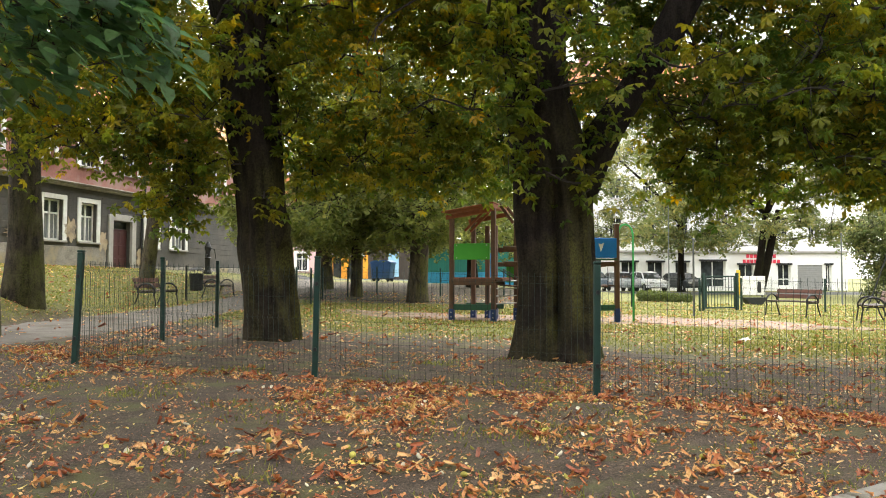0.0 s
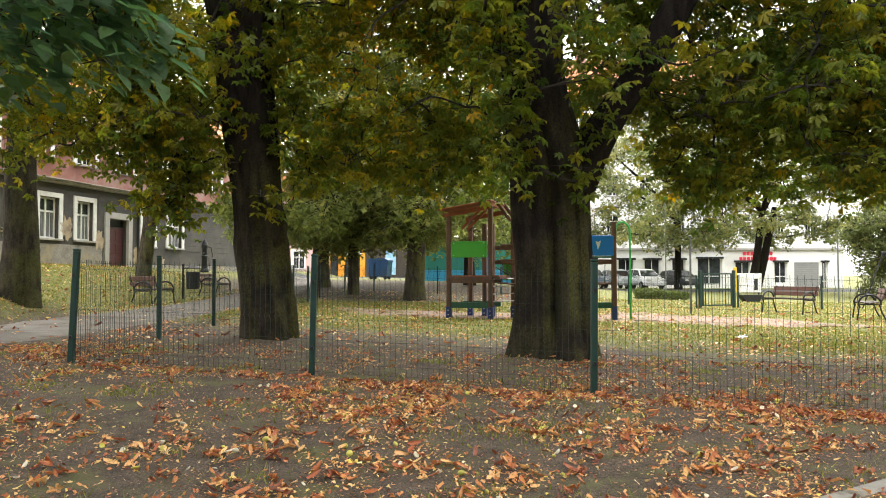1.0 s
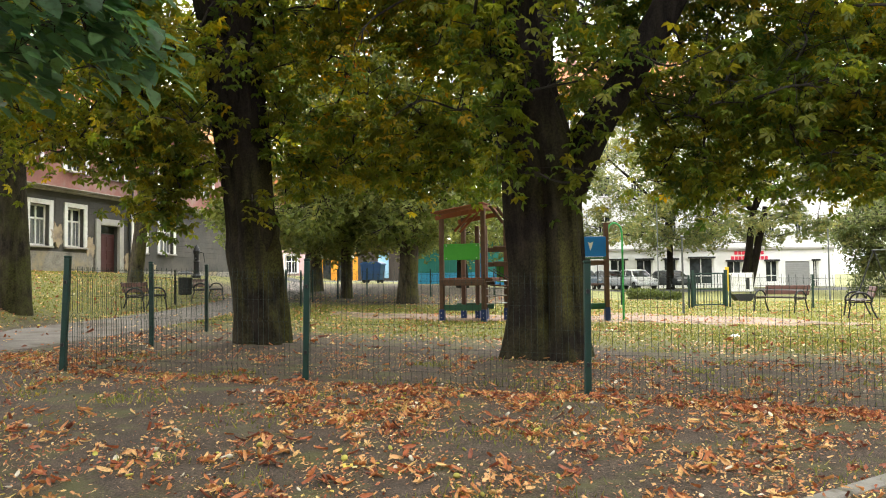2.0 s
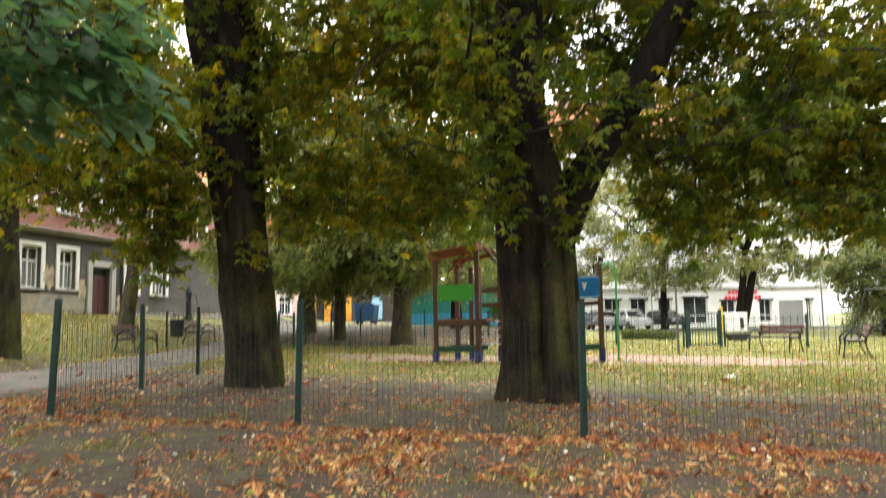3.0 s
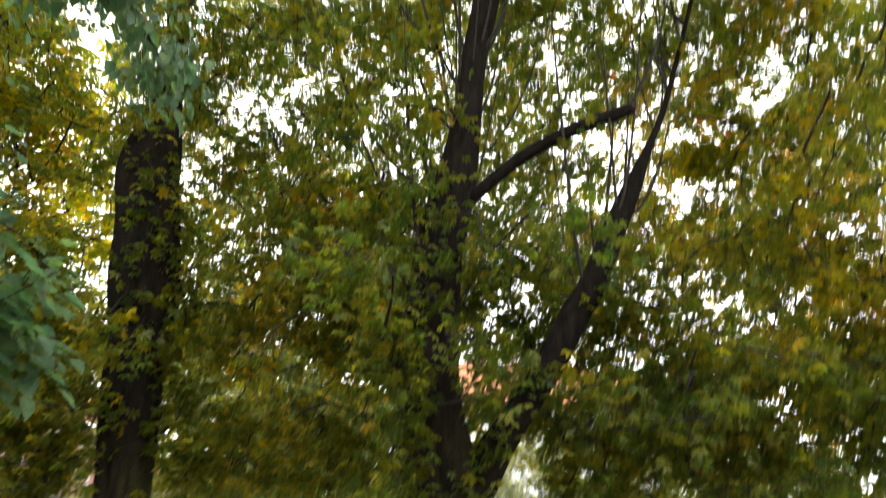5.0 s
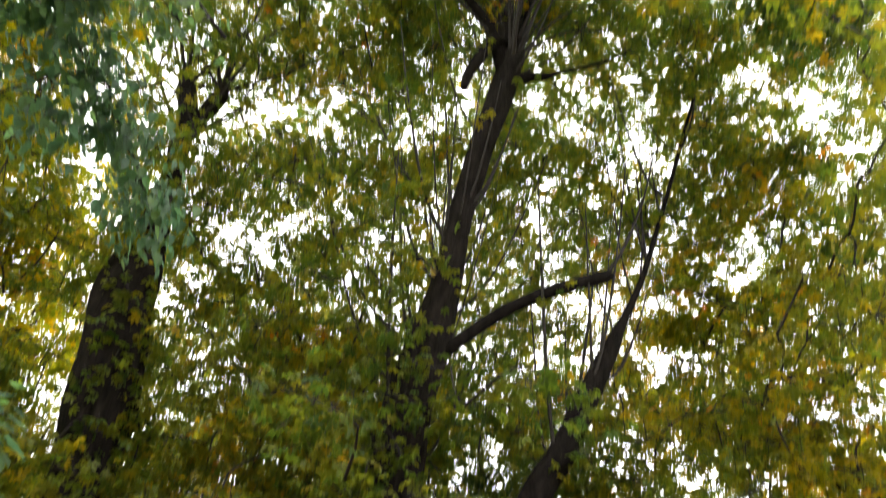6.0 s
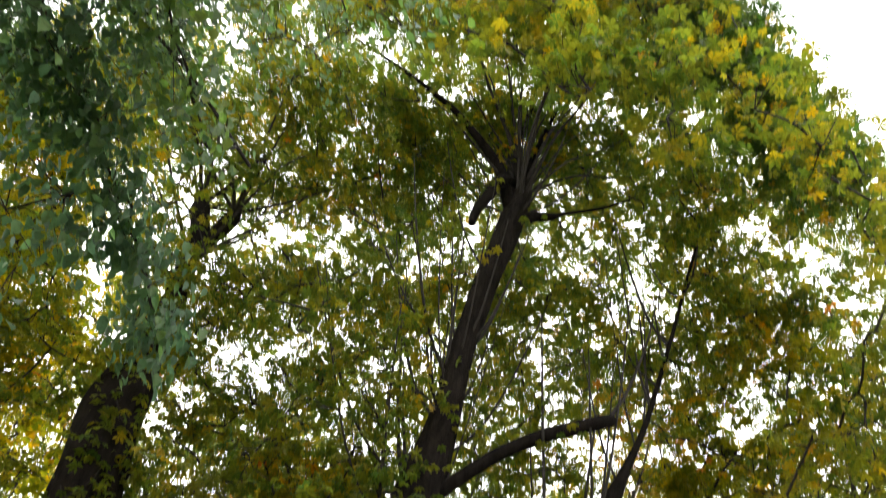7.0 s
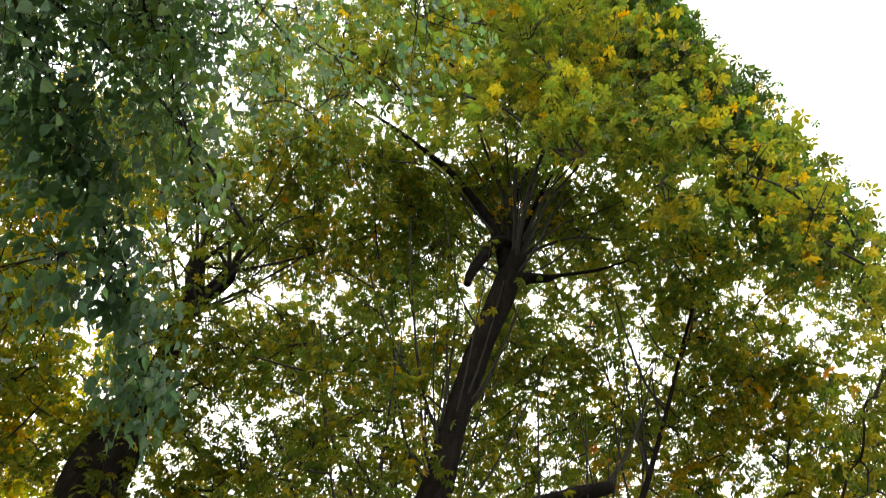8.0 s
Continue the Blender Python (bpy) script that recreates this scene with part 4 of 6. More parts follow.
b2 = bough_cloud(14, (-3.3, 9.8, 10.4), (3.8, 3.8, 5.4), 235, 0.5, 5, 0.46, 0.5, 4.4, [(-1.0, 9.6, 8.4, 0.9), (-2.0, 11.5, 9.6, 1.0)], above_fork, 0.8, 20)
b2 += bough_cloud(15, (-3.9, 9.8, 3.7), (2.6, 2.2, 1.9), 52, 0.6, 8, 0.42, 0.3, 2.2)
shoot = random.Random(5)
# leafy shoots: thick on the western flank, a few before the bark and on the eastern flank
b2 = [b for b in b2 if b[1] > 9.95 or abs(b[0] * 9.6 / b[1] + 2.3 + 0.13 * (b[2] - 2)) > 0.68 or shoot.random() < 0.1]
b2 += [(-3.28 - 0.02 * k + shoot.uniform(-0.4, 0.15), 9.4 + shoot.uniform(-0.25, 0.4), 1.75 + 0.1 * k, 0.33, 0.3, 0.3, 5, 0.42) for k in range(34)]
b2 += [(-2.5 - 0.04 * k + shoot.uniform(-0.3, 0.3), 9.05 + shoot.uniform(-0.05, 0.05), 1.95 + 0.42 * k, 0.22, 0.1, 0.22, 2.5, 0.3) for k in range(13)]
b2 += [(-1.93 - 0.045 * k + shoot.uniform(-0.1, 0.2), 9.5 + shoot.uniform(-0.2, 0.3), 2.3 + 0.24 * k, 0.25, 0.2, 0.25, 5, 0.4) for k in range(18)]
b2 += [(-6.0 + 0.2 * k, 10.0 + 0.7 * math.sin(k * 2.1), 3.0 + 0.45 * math.cos(1.7 * k), 0.5, 0.45, 0.4, 6, 0.5) for k in range(16)]
b2 = [b for b in b2 if b[2] < 5 or not in_gap(*b[:3])]
crown("crown", t2, 22, t2_lines, b2, PALM, leaf_green, 0.21, branch_r=0.022)


# ---- the other trees ----
def park_tree(x, y, r, h, crown_c, crown_r, n, seed, material, label, fork=2, size=0.95, sprays=16, leaf=0.28, wood=None, tone=0.5, lean=(0, 0), lowest=2.2, inner=0.45, fine=False, twin=0.0, skirt=0, skirt_z=2.6):
    t = thing("park_tree", pose(0, 0, 0), label, "tree", "park trees")
    z = ground_z(x, y)
    rows = [(x, y, z - 0.35, r * 1.1), (x, y, z + 0.5, r), (x + lean[0] * 0.4, y + lean[1] * 0.4, z + h * 0.4, r * 0.85), (x + lean[0], y + lean[1], z + h, r * 0.7)]
    _, base = limb("trunk", rows, wood or bark, t, seed, 20, 0.22, 5)
    lines = [base]
    if twin:
        _, second = limb("trunk", [(x + 0.3, y, z + 0.2, r), (x + twin * 0.5, y, z + h * 0.4, r * 0.9), (x + twin, y, z + h, r * 0.7)], wood or bark, t, seed + 9, 14)
        lines.append(second)
        part("whitewash", Shape().tube([(x, y, z), (x, y, z + 0.5), (x + 0.02, y, z + 0.95)], [r * 1.62, r * 1.3, r * 1.22], 14), white_paint, t, "whitewashed foot")
    rng = random.Random(seed)
    for k in range(fork + 2):
        a = 2 * math.pi * (k + rng.random() * 0.5) / (fork + 2)
        tx, ty = crown_c[0] + math.cos(a) * crown_r[0] * 0.55, crown_c[1] + math.sin(a) * crown_r[1] * 0.55
        sx, sy, sz = x + lean[0], y + lean[1], z + h - 0.3
        up = crown_c[2] + crown_r[2] * rng.uniform(-0.1, 0.6)
        _, ln = limb("limb", [(sx, sy, sz, r * 0.55), ((sx * 2 + tx) / 3, (sy * 2 + ty) / 3, sz + (up - sz) * 0.4, r * 0.4), (tx, ty, up, r * 0.08)], wood or bark, t, seed + k, 8)
        lines.append(ln)
    boughs = bough_cloud(seed + 70, crown_c, crown_r, n, size, sprays, tone, inner, lowest)
    for k in range(skirt):
        a, q = k * 2.4, rng.uniform(0.45, 0.95)
        boughs.append((crown_c[0] + q * crown_r[0] * math.cos(a), crown_c[1] + q * crown_r[1] * math.sin(a), z + skirt_z + rng.uniform(0, 1.2), size, size, size * 0.5, sprays, tone))
    crown("crown", t, seed + 50, lines, boughs, PALM if fine else PALM_FAR, material, leaf, twig_r=0.014)
    return t


park_tree(-8.1, 14.0, 0.33, 4.5, (-8.0, 13.5, 8.0), (4.2, 4.0, 5.2), 46, 101, leaf_gold, "thick dark brown chestnut on the grass bank beside the path", wood=bark_brown, lowest=3.4, sprays=16)
park_tree(-6.42, 9.9, 0.32, 4.0, (-6.8, 8.6, 8.2), (3.2, 3.4, 4.6), 52, 102, leaf_gold, "dark trunk of a chestnut standing at the path's edge", wood=bark_brown, lowest=3.6, sprays=20, fine=True)
park_tree(-9.05, 22.3, 0.23, 4.5, (-8.6, 22.0, 8.0), (4.2, 3.4, 4.2), 60, 103, leaf_gold, "mossy slanting park tree in front of the old house", lowest=5.4, lean=(0.35, 0), wood=bark_grey, tone=0.25)
park_tree(-0.76, 24.4, 0.36, 3.6, (-1.4, 22.4, 8.6), (5.2, 4.2, 6.6), 140, 104, leaf_far, "tall chestnut with a full yellow-green crown behind the lawn", sprays=16, leaf=0.32, tone=0.22, lowest=2.2, wood=bark_grey, lean=(0.1, -0.6), skirt=26, skirt_z=2.3)
park_tree(-5.1, 31.5, 0.4, 4.0, (-4.4, 30, 6.4), (5.0, 4, 5.4), 105, 105, leaf_far, "dark-trunked tree at the back of the playground", wood=bark_grey, lowest=2.2, skirt=24, skirt_z=2.0)
park_tree(-3.15, 27.0, 0.22, 3.4, (-2.6, 26.8, 4.8), (4.0, 3, 3.8), 105, 106, leaf_far, "slim tree growing beside the back fence", wood=bark_grey, lowest=2.0, skirt=22, skirt_z=2.2)
park_tree(12.6, 11.5, 0.36, 4.5, (9.6, 11.0, 7.0), (4.2, 4.2, 5.4), 150, 107, leaf_gold, "chestnut with gold and orange leaves beyond the fence", lowest=2.0, sprays=8, size=0.7, fine=True)
park_tree(20.4, 46.5, 0.28, 5.5, (20.0, 45.5, 8.0), (8.5, 5, 5.2), 84, 108, leaf_pale, "forked tree with a whitewashed foot at the street", size=1.3, sprays=13, leaf=0.42, lowest=3.0, lean=(0.75, 0), twin=1.55, skirt=22, skirt_z=3.2)
park_tree(18.1, 54.0, 0.28, 5.5, (16.0, 52.5, 7.8), (9.0, 3.6, 5.2), 84, 109, leaf_pale, "street tree with pale green leaves before the parked cars", size=1.5, leaf=0.36, lowest=3.2, skirt=18, skirt_z=3.2)
park_tree(25.6, 38.0, 0.3, 3.0, (25.4, 37.6, 6.6), (3.6, 3.0, 3.9), 90, 112, leaf_far, "dark green tree behind the bushes at the lawn's end", size=0.9, tone=0.05, lowest=2.4)
park_tree(22.0, 34.0, 0.16, 1.2, (22.2, 33.6, 2.7), (2.8, 2.2, 2.5), 110, 110, leaf_pale, "grey-green bushy tree at the corner of the lawn", size=0.7, sprays=26, lowest=0.4, tone=0.3, leaf=0.2, inner=0.6)
park_tree(1.6, 36.0, 0.3, 4.0, (1.0, 35.0, 5.6), (4.6, 4.0, 4.4), 80, 111, leaf_far, "pale green tree beyond the playground fence", lowest=2.0, size=1.2, skirt=26, skirt_z=2.2)

# the lime whose branches hang down beside the camera
lime = thing("lime_tree", pose(0, 0, 0), "lime tree with hanging sprays of bluish green heart-shaped leaves", "tree", "park trees")
_, e1 = limb("trunk", [(-5.4, 0.4, 0.0, 0.34), (-5.4, 0.4, 0.8, 0.3), (-5.3, 0.5, 3.0, 0.26), (-5.1, 0.7, 5.5, 0.2), (-4.9, 0.8, 8.5, 0.12)], bark, lime, 41, 20, 0.4)
_, e2 = limb("limb", [(-5.2, 0.6, 3.6, 0.07), (-4.0, 1.2, 4.6, 0.032), (-2.6, 1.9, 5.1, 0.018), (-1.6, 2.4, 5.0, 0.011), (-0.9, 2.8, 4.6, 0.012)], twig_bark, lime, 42, 8)
_, e3 = limb("limb", [(-5.2, 0.6, 2.6, 0.1), (-4.2, 1.8, 3.2, 0.06), (-3.0, 2.8, 3.1, 0.035), (-2.0, 3.4, 2.6, 0.012)], twig_bark, lime, 43, 8)
_, e4 = limb("limb", [(-5.0, 0.7, 5.4, 0.07), (-3.8, 0.9, 6.6, 0.032), (-2.4, 1.2, 7.0, 0.018), (-1.2, 1.6, 6.6, 0.01)], twig_bark, lime, 44, 8)
_, e5 = limb("limb", [(-5.0, 0.7, 6.4, 0.07), (-3.9, 1.4, 7.4, 0.035), (-2.6, 2.4, 7.8, 0.02), (-1.4, 3.1, 7.5, 0.01)], twig_bark, lime, 46, 8)
hang = random.Random(41)
low = []
for k in range(30):
    u = hang.random()
    low.append((-2.78 + 1.4 * u, 3.35 + hang.uniform(-0.35, 0.35), 1.54 + 0.6 * u + hang.random() * (1.0 - 0.85 * u), 0.34, 0.28, 0.16, 3, 0.1))
for k in range(24):
    u = hang.random()
    low.append((-2.95 + 1.2 * u, 3.4 + hang.uniform(-0.35, 0.35), 2.55 + hang.random() * (1.25 - 0.5 * u), 0.34, 0.28, 0.18, 2.6, 0.15))
crown("lower_crown", lime, 47, [e2, e3], low, HEART, leaf_lime, 0.115, 11, 0.004, 0.25, 0.5, 0.16, 0.01, (-0.5, 0.5))
# unseen part of the crown, added to shade the ground on the west
high = bough_cloud(20, (-5.2, -0.8, 6.8), (4.0, 3.6, 2.6), 65, 0.9, 12, 0.3, 0.3, 4.4, keep=lambda x, y, z: y < 1.2 or x < -4.2)
crown("unseen_crown", lime, 48, [e1, e4, e5], high, HEART, leaf_lime, 0.13, 10, 0.006, 0.4, 0.8, 0.3)
b3 = bough_cloud(17, (-3.0, 2.2, 4.6), (1.9, 1.2, 1.6), 16, 0.5, 16, 0.3, 0.2, 2.6)
b3 += bough_cloud(18, (-2.1, 1.4, 5.7), (2.0, 1.1, 1.2), 40, 0.5, 16, 0.45, 0.1, 3.9)
b3 += bough_cloud(19, (-2.9, 3.1, 7.0), (2.2, 1.3, 1.1), 46, 0.5, 11, 0.75, 0.1, 5.6)
# two long sprays that hang side by side
for k in range(12):
    u = k / 11
    b3.append((-2.02 + 0.98 * u, 1.82 + 1.42 * u, 4.4 - 0.42 * u - 0.36 * u * u, 0.18 - 0.09 * u, 0.16 - 0.08 * u, 0.18, 8, 0.06))
for k in range(8):
    u = k / 7
    b3.append((-1.6 + 0.55 * u, 1.65 + 0.85 * u, 4.75 - 0.3 * u - 0.15 * u * u, 0.26 - 0.1 * u, 0.2, 0.22, 4, 0.8))
crown("crown", lime, 45, [e2, e3, e4, e5], b3, HEART, leaf_lime, 0.078, 16, 0.004, 0.3, 1.15, 0.2, 0.012, (-0.6, 0.7))


# ---- buildings ----
plaster_grey = surface("grey_render", (0.055, 0.053, 0.05), (0.095, 0.091, 0.086), 1.2, 0.9, 0.4, stain=(0.11, 0.1, 0.09))
plaster_base = surface("worn_plinth_render", (0.1, 0.095, 0.085), (0.4, 0.37, 0.33), 2.2, 0.92, 0.5, stain=(0.36, 0.3, 0.2))
plaster_red = surface("faded_red_render", (0.22, 0.095, 0.08), (0.33, 0.15, 0.12), 1.5, 0.9, 0.3, stain=(0.3, 0.2, 0.17))
stone_trim = surface("pale_stone_trim", (0.3, 0.29, 0.27), (0.46, 0.44, 0.41), 5, 0.85, 0.3)
cornice_stone = surface("weathered_string_course", (0.17, 0.155, 0.135), (0.38, 0.35, 0.31), 3, 0.9, 0.4)
door_wood = surface("dark_red_door", (0.055, 0.016, 0.018), (0.1, 0.03, 0.032), 6, 0.5, 0.2, stretch=(1, 1, 0.2))
roof_tile = surface("clay_tile", (0.35, 0.12, 0.05), (0.5, 0.19, 0.08), 4, 0.85, 0.3, vary=0.15)
plaster_white = surface("white_render", (0.78, 0.78, 0.77), (0.88, 0.88, 0.87), 0.6, 0.9, 0.2, stain=(0.72, 0.71, 0.68))
plaster_orange = surface("orange_render", (0.75, 0.3, 0.03), (0.85, 0.4, 0.05), 1, 0.9, 0.2)
plaster_pink = surface("pink_render", (0.5, 0.33, 0.33), (0.62, 0.43, 0.42), 1, 0.9, 0.2)
teal_sheet = surface("teal_steel_sheet", (0.015, 0.16, 0.13), (0.025, 0.22, 0.18), 2, 0.6, 0.1)
azure_sheet = surface("azure_steel_sheet", (0.03, 0.27, 0.5), (0.05, 0.35, 0.6), 2, 0.6, 0.1)
grey_metal = surface("grey_shutter", (0.25, 0.25, 0.25), (0.33, 0.33, 0.33), 4, 0.6, 0.1)
sign_red = surface("red_sign_letters", (0.6, 0.02, 0.05), (0.75, 0.04, 0.08), 6, 0.5, 0.0)
yellow_paint = surface("yellow_paint", (0.75, 0.5, 0.02), (0.85, 0.6, 0.04), 6, 0.5, 0.0)


def window(parent, x0, x1, z0, z1, depth=0.18, cross=0.66, sill=True, surround=0.1, blind=False):
    """A casement window set back in its opening, with a transom, a middle post, panes, a net curtain, a surround and a sill."""
    w = new("window")
    w.parent = parent
    if surround:
        s = Shape()
        s.box(((x0 - surround / 2), -0.02, (z0 + z1) / 2 + surround / 2), (surround, 0.06, z1 - z0 + surround), None, 0.008)
        s.box(((x1 + surround / 2), -0.02, (z0 + z1) / 2 + surround / 2), (surround, 0.06, z1 - z0 + surround), None, 0.008)
        s.box(((x0 + x1) / 2, -0.02, z1 + surround / 2), (x1 - x0, 0.058, surround), None, 0.008)
        part("surround", s, white_paint, w)
    f = Shape()
    zc, xc = z0 + (z1 - z0) * cross, (x0 + x1) / 2
    for x in (x0 + 0.035, x1 - 0.035):
        f.box((x, depth, (z0 + z1) / 2), (0.07, 0.06, z1 - z0), None, 0.006)
    for z in (z0 + 0.035, z1 - 0.035, zc):
        f.box((xc, depth, z), (x1 - x0 - 0.14, 0.06, 0.07), None, 0.006)
    f.box((xc, depth - 0.004, (z0 + z1) / 2), (0.075, 0.056, z1 - z0 - 0.14), None, 0.006)
    for x in ((x0 + xc) / 2, (x1 + xc) / 2):
        f.box((x, depth + 0.005, (z0 + zc) / 2), (0.02, 0.03, zc - z0 - 0.1))
    part("window_frame", f, white_paint, w)
    for a, b in ((x0, xc), (xc, x1)):
        for c, d in ((z0, zc), (zc, z1)):
            part("pane", Shape().box(((a + b) / 2, depth + 0.012, (c + d) / 2), (b - a - 0.08, 0.008, d - c - 0.08)), glass_net if blind and c == z0 else dark_glass, w)
    if sill:
        part("window_sill", Shape().box((xc, -0.04, z0 - 0.04), (x1 - x0 + 0.3, 0.16, 0.07), None, 0.012), stone_trim, w)
    return w


# the old grey house on the bank
house = thing("house", pose(-14.0, 27.6, 0, 0, 0, 76.7), "old grey rendered house with white windows and a red upper wall", "house")
low = [(-1.62, -0.66, 2.3, 3.82), (0.27, 1.17, 2.3, 3.82), (2.08, 3.3, 1.2, 3.25), (4.3, 5.15, 2.22, 3.75), (6.22, 7.32, 2.22, 3.75)]
part("wall", Shape().wall(-9, 13.5, 0.6, 4.35, 0.4, low), plaster_grey, house, "weathered dark grey rendered wall")
for k in range(9):
    z = 2.2 + k * 0.26
    xs = sorted({-9.0, 13.5, *(q for h in low if h[2] - 0.25 < z < h[3] + 0.25 for q in (h[0] - 0.3, h[1] + 0.3))})
    for a, b in zip(xs[::2], xs[1::2]):
        if b - a > 0.3:
            part("band", Shape().box(((a + b) / 2, -0.006, z), (b - a, 0.014, 0.245), None, 0.01), plaster_grey, house)
part("plinth", Shape().box((-3.64, -0.02, 1.37), (10.72, 0.05, 1.46), None, 0.02), plaster_base, house, "flaking pale plinth render")
part("plinth", Shape().box((8.59, -0.02, 1.0), (9.82, 0.05, 0.8), None, 0.02), plaster_base, house, "flaking pale plinth render")
sandy = surface("bare_sandy_render", (0.3, 0.22, 0.14), (0.52, 0.43, 0.31), 4, 0.95, 0.6, stain=(0.2, 0.17, 0.14))
patch_rng = random.Random(3)
for a, b, z, hgt in ((-0.62, 0.08, 2.75, 1.0), (1.28, 1.84, 2.3, 0.9), (3.68, 4.1, 1.75, 0.8), (-3.4, -2.2, 2.5, 0.5), (5.4, 6.0, 1.6, 0.35)):
    ring = []
    for k in range(22):
        t, r = 2 * math.pi * k / 22, patch_rng.uniform(0.5, 1.15)
        ring.append(((a + b) / 2 + math.cos(t) * r * (b - a) / 2, z + math.sin(t) * r * hgt / 2))
    part("bare_patch", Shape().prism(ring, -0.05, 0.02), sandy, house, "patch of bare sandy render")
cor = Shape()
for z, o, h in ((4.38, 0.04, 0.06), (4.44, 0.09, 0.06), (4.49, 0.14, 0.05)):
    cor.box((2.25, -o / 2, z), (22.7, 0.4 + o, h), None, 0.012)
part("cornice", cor, cornice_stone, house, "dark weathered string course")
up = [(x, x + 1.05, 5.25, 6.95) for x in (-4.6, -2.2, 0.2, 2.6, 5.0, 7.4, 9.8)]
part("upper_wall", Shape().wall(-9, 13.5, 4.51, 7.9, 0.4, up), plaster_red, house, "faded red upper wall")
for h in low[:2] + low[3:] + up:
    window(house, *h, surround=0.18, blind=h[2] < 4)
d = part("door_frame", Shape().box((1.96, -0.02, 2.35), (0.26, 0.14, 2.3), None, 0.012).box((3.42, -0.02, 2.35), (0.26, 0.14, 2.3), None, 0.012).box((2.69, -0.02, 3.4), (1.2, 0.138, 0.26), None, 0.012), stone_trim, house, "pale stone door surround")
d = part("door", Shape().box((2.69, 0.22, 2.06), (1.18, 0.07, 1.72), None, 0.01), door_wood, house, "dark red panelled front door, closed")
for x in (2.42, 2.96):
    for z in (1.5, 2.05, 2.6):
        part("door_panel", Shape().box((x, 0.18, z), (0.38, 0.03, 0.42), None, 0.014), door_wood, d)
part("fanlight", Shape().box((2.69, 0.22, 3.1), (1.18, 0.02, 0.28)), dark_glass, house, "dark glass light over the door")
part("downpipe", Shape().tube([(3.95, -0.07, 1.1), (3.95, -0.07, 4.3), (3.95, -0.2, 4.65), (3.95, -0.2, 7.7)], 0.05, 8), iron, house, "dark rainwater pipe")
part("wall_lamp", Shape().lathe([(0.03, 0), (0.1, 0.05), (0.12, 0.22), (0.04, 0.3)], (4.5, -0.2, 3.75), 10), stone_trim, house, "small white wall lamp")
part("side_wall", Shape().box((13.3, 5.2, 4.2), (0.4, 9.6, 7.4)).box((-8.8, 5.2, 4.2), (0.4, 9.6, 7.4)).box((2.25, 9.8, 4.2), (22, 0.4, 7.4)), plaster_grey, house)
rf = Shape()
rf.prism([(-9.4, 0), (13.9, 0), (13.9, 0.12), (-9.4, 0.12)], 0, 6.2)
m = pose(0, -0.5, 7.85, 38, 0, 0)
rf.v = [tuple(m @ Vector(p)) for p in rf.v]
part("roof", rf, roof_tile, house, "clay tile roof")

# unseen walls added to close the place behind and beside the camera, blocking skylight
for nm, c, sz in (("sky_block_south", (0, -12.5, 5.5), (90, 0.5, 12)), ("sky_block_east", (44, 20, 4.0), (0.5, 88, 9))):
    tagged(new(nm, Shape().box(c, sz, None, 0.05).mesh(nm, plaster_grey)), "unseen plain grey wall added to block low sky light", "wall", kind="structure")

# the long white building across the street
white = thing("apartment_building", pose(10.0, 60.5, 0.0), "long white rendered building with shops and a clay tile roof", "building")
shops = [(2.0, 3.4, 0.2, 2.2), (5.2, 6.6, 0.7, 2.2), (7.4, 8.8, 0.2, 2.2), (9.75, 10.9, 0.7, 2.2), (11.9, 14.0, 0.2, 2.3), (15.1, 16.4, 0.3, 2.0), (18.4, 19.5, 0.3, 2.0), (20.1, 22.2, -0.3, 2.0), (22.45, 22.95, -0.3, 2.0)]
upper = [(x, x + 1.05, z, z + 1.75) for z in (4.3, 7.6, 10.6, 13.4) for x in (1.5, 4.3, 7.1, 9.9, 12.7, 15.5, 18.3, 21.1)]
part("wall", Shape().wall(-2, 24.3, -1.0, 15.8, 0.4, shops + upper), plaster_white, white)
part("cornice", Shape().box((11.15, -0.1, 3.1), (26.4, 0.25, 0.2), None, 0.03).box((11.15, -0.15, 15.75), (26.8, 0.5, 0.3), None, 0.04), stone_trim, white)
for h in upper:
    window(white, *h, surround=0.14)
for i, (a, b, c, e) in enumerate(shops):
    if i == 7:
        sh = part("shutter", Shape().box(((a + b) / 2, 0.12, (c + e) / 2), (b - a, 0.05, e - c)), grey_metal, white, "grey roller shutter, closed")
        for q in range(14):
            part("slat", Shape().box(((a + b) / 2, 0.085, c + 0.12 + q * 0.16), (b - a - 0.04, 0.03, 0.13), None, 0.01), grey_metal, sh)
    else:
        part("shop_pane", Shape().box(((a + b) / 2, 0.2, (c + e) / 2), (b - a, 0.02, e - c)), dark_glass, white, "dark shop window")
        part("shop_frame", Shape().box((a + 0.05, 0.17, (c + e) / 2), (0.1, 0.08, e - c)).box((b - 0.05, 0.17, (c + e) / 2), (0.1, 0.08, e - c)).box(((a + b) / 2, 0.17, c + (e - c) * 0.3), (b - a - 0.2, 0.07, 0.08)).box(((a + b) / 2, 0.17, (c + e) / 2), (0.06, 0.07, e - c - 0.1)), white_paint, white)
        part("awning_box", Shape().box(((a + b) / 2, -0.08, e + 0.08), (b - a + 0.2, 0.2, 0.16), None, 0.02), iron, white, "dark shop blind box")
for row, (z, x0, n) in enumerate(((2.74, 15.9, 8), (2.3, 15.6, 10))):
    for q in range(n):
        if row == 1 and q in (5,):
            continue
        part("sign_bar", Shape().box((x0 + q * 0.32, -0.03, z), (0.26, 0.05, 0.3), None, 0.02), sign_red, white, "red sign letter")
part("side_wall", Shape().box((-1.8, 6, 7.4), (0.4, 11, 16.8)).box((24.1, 6, 7.4), (0.4, 11, 16.8)), plaster_white, white)
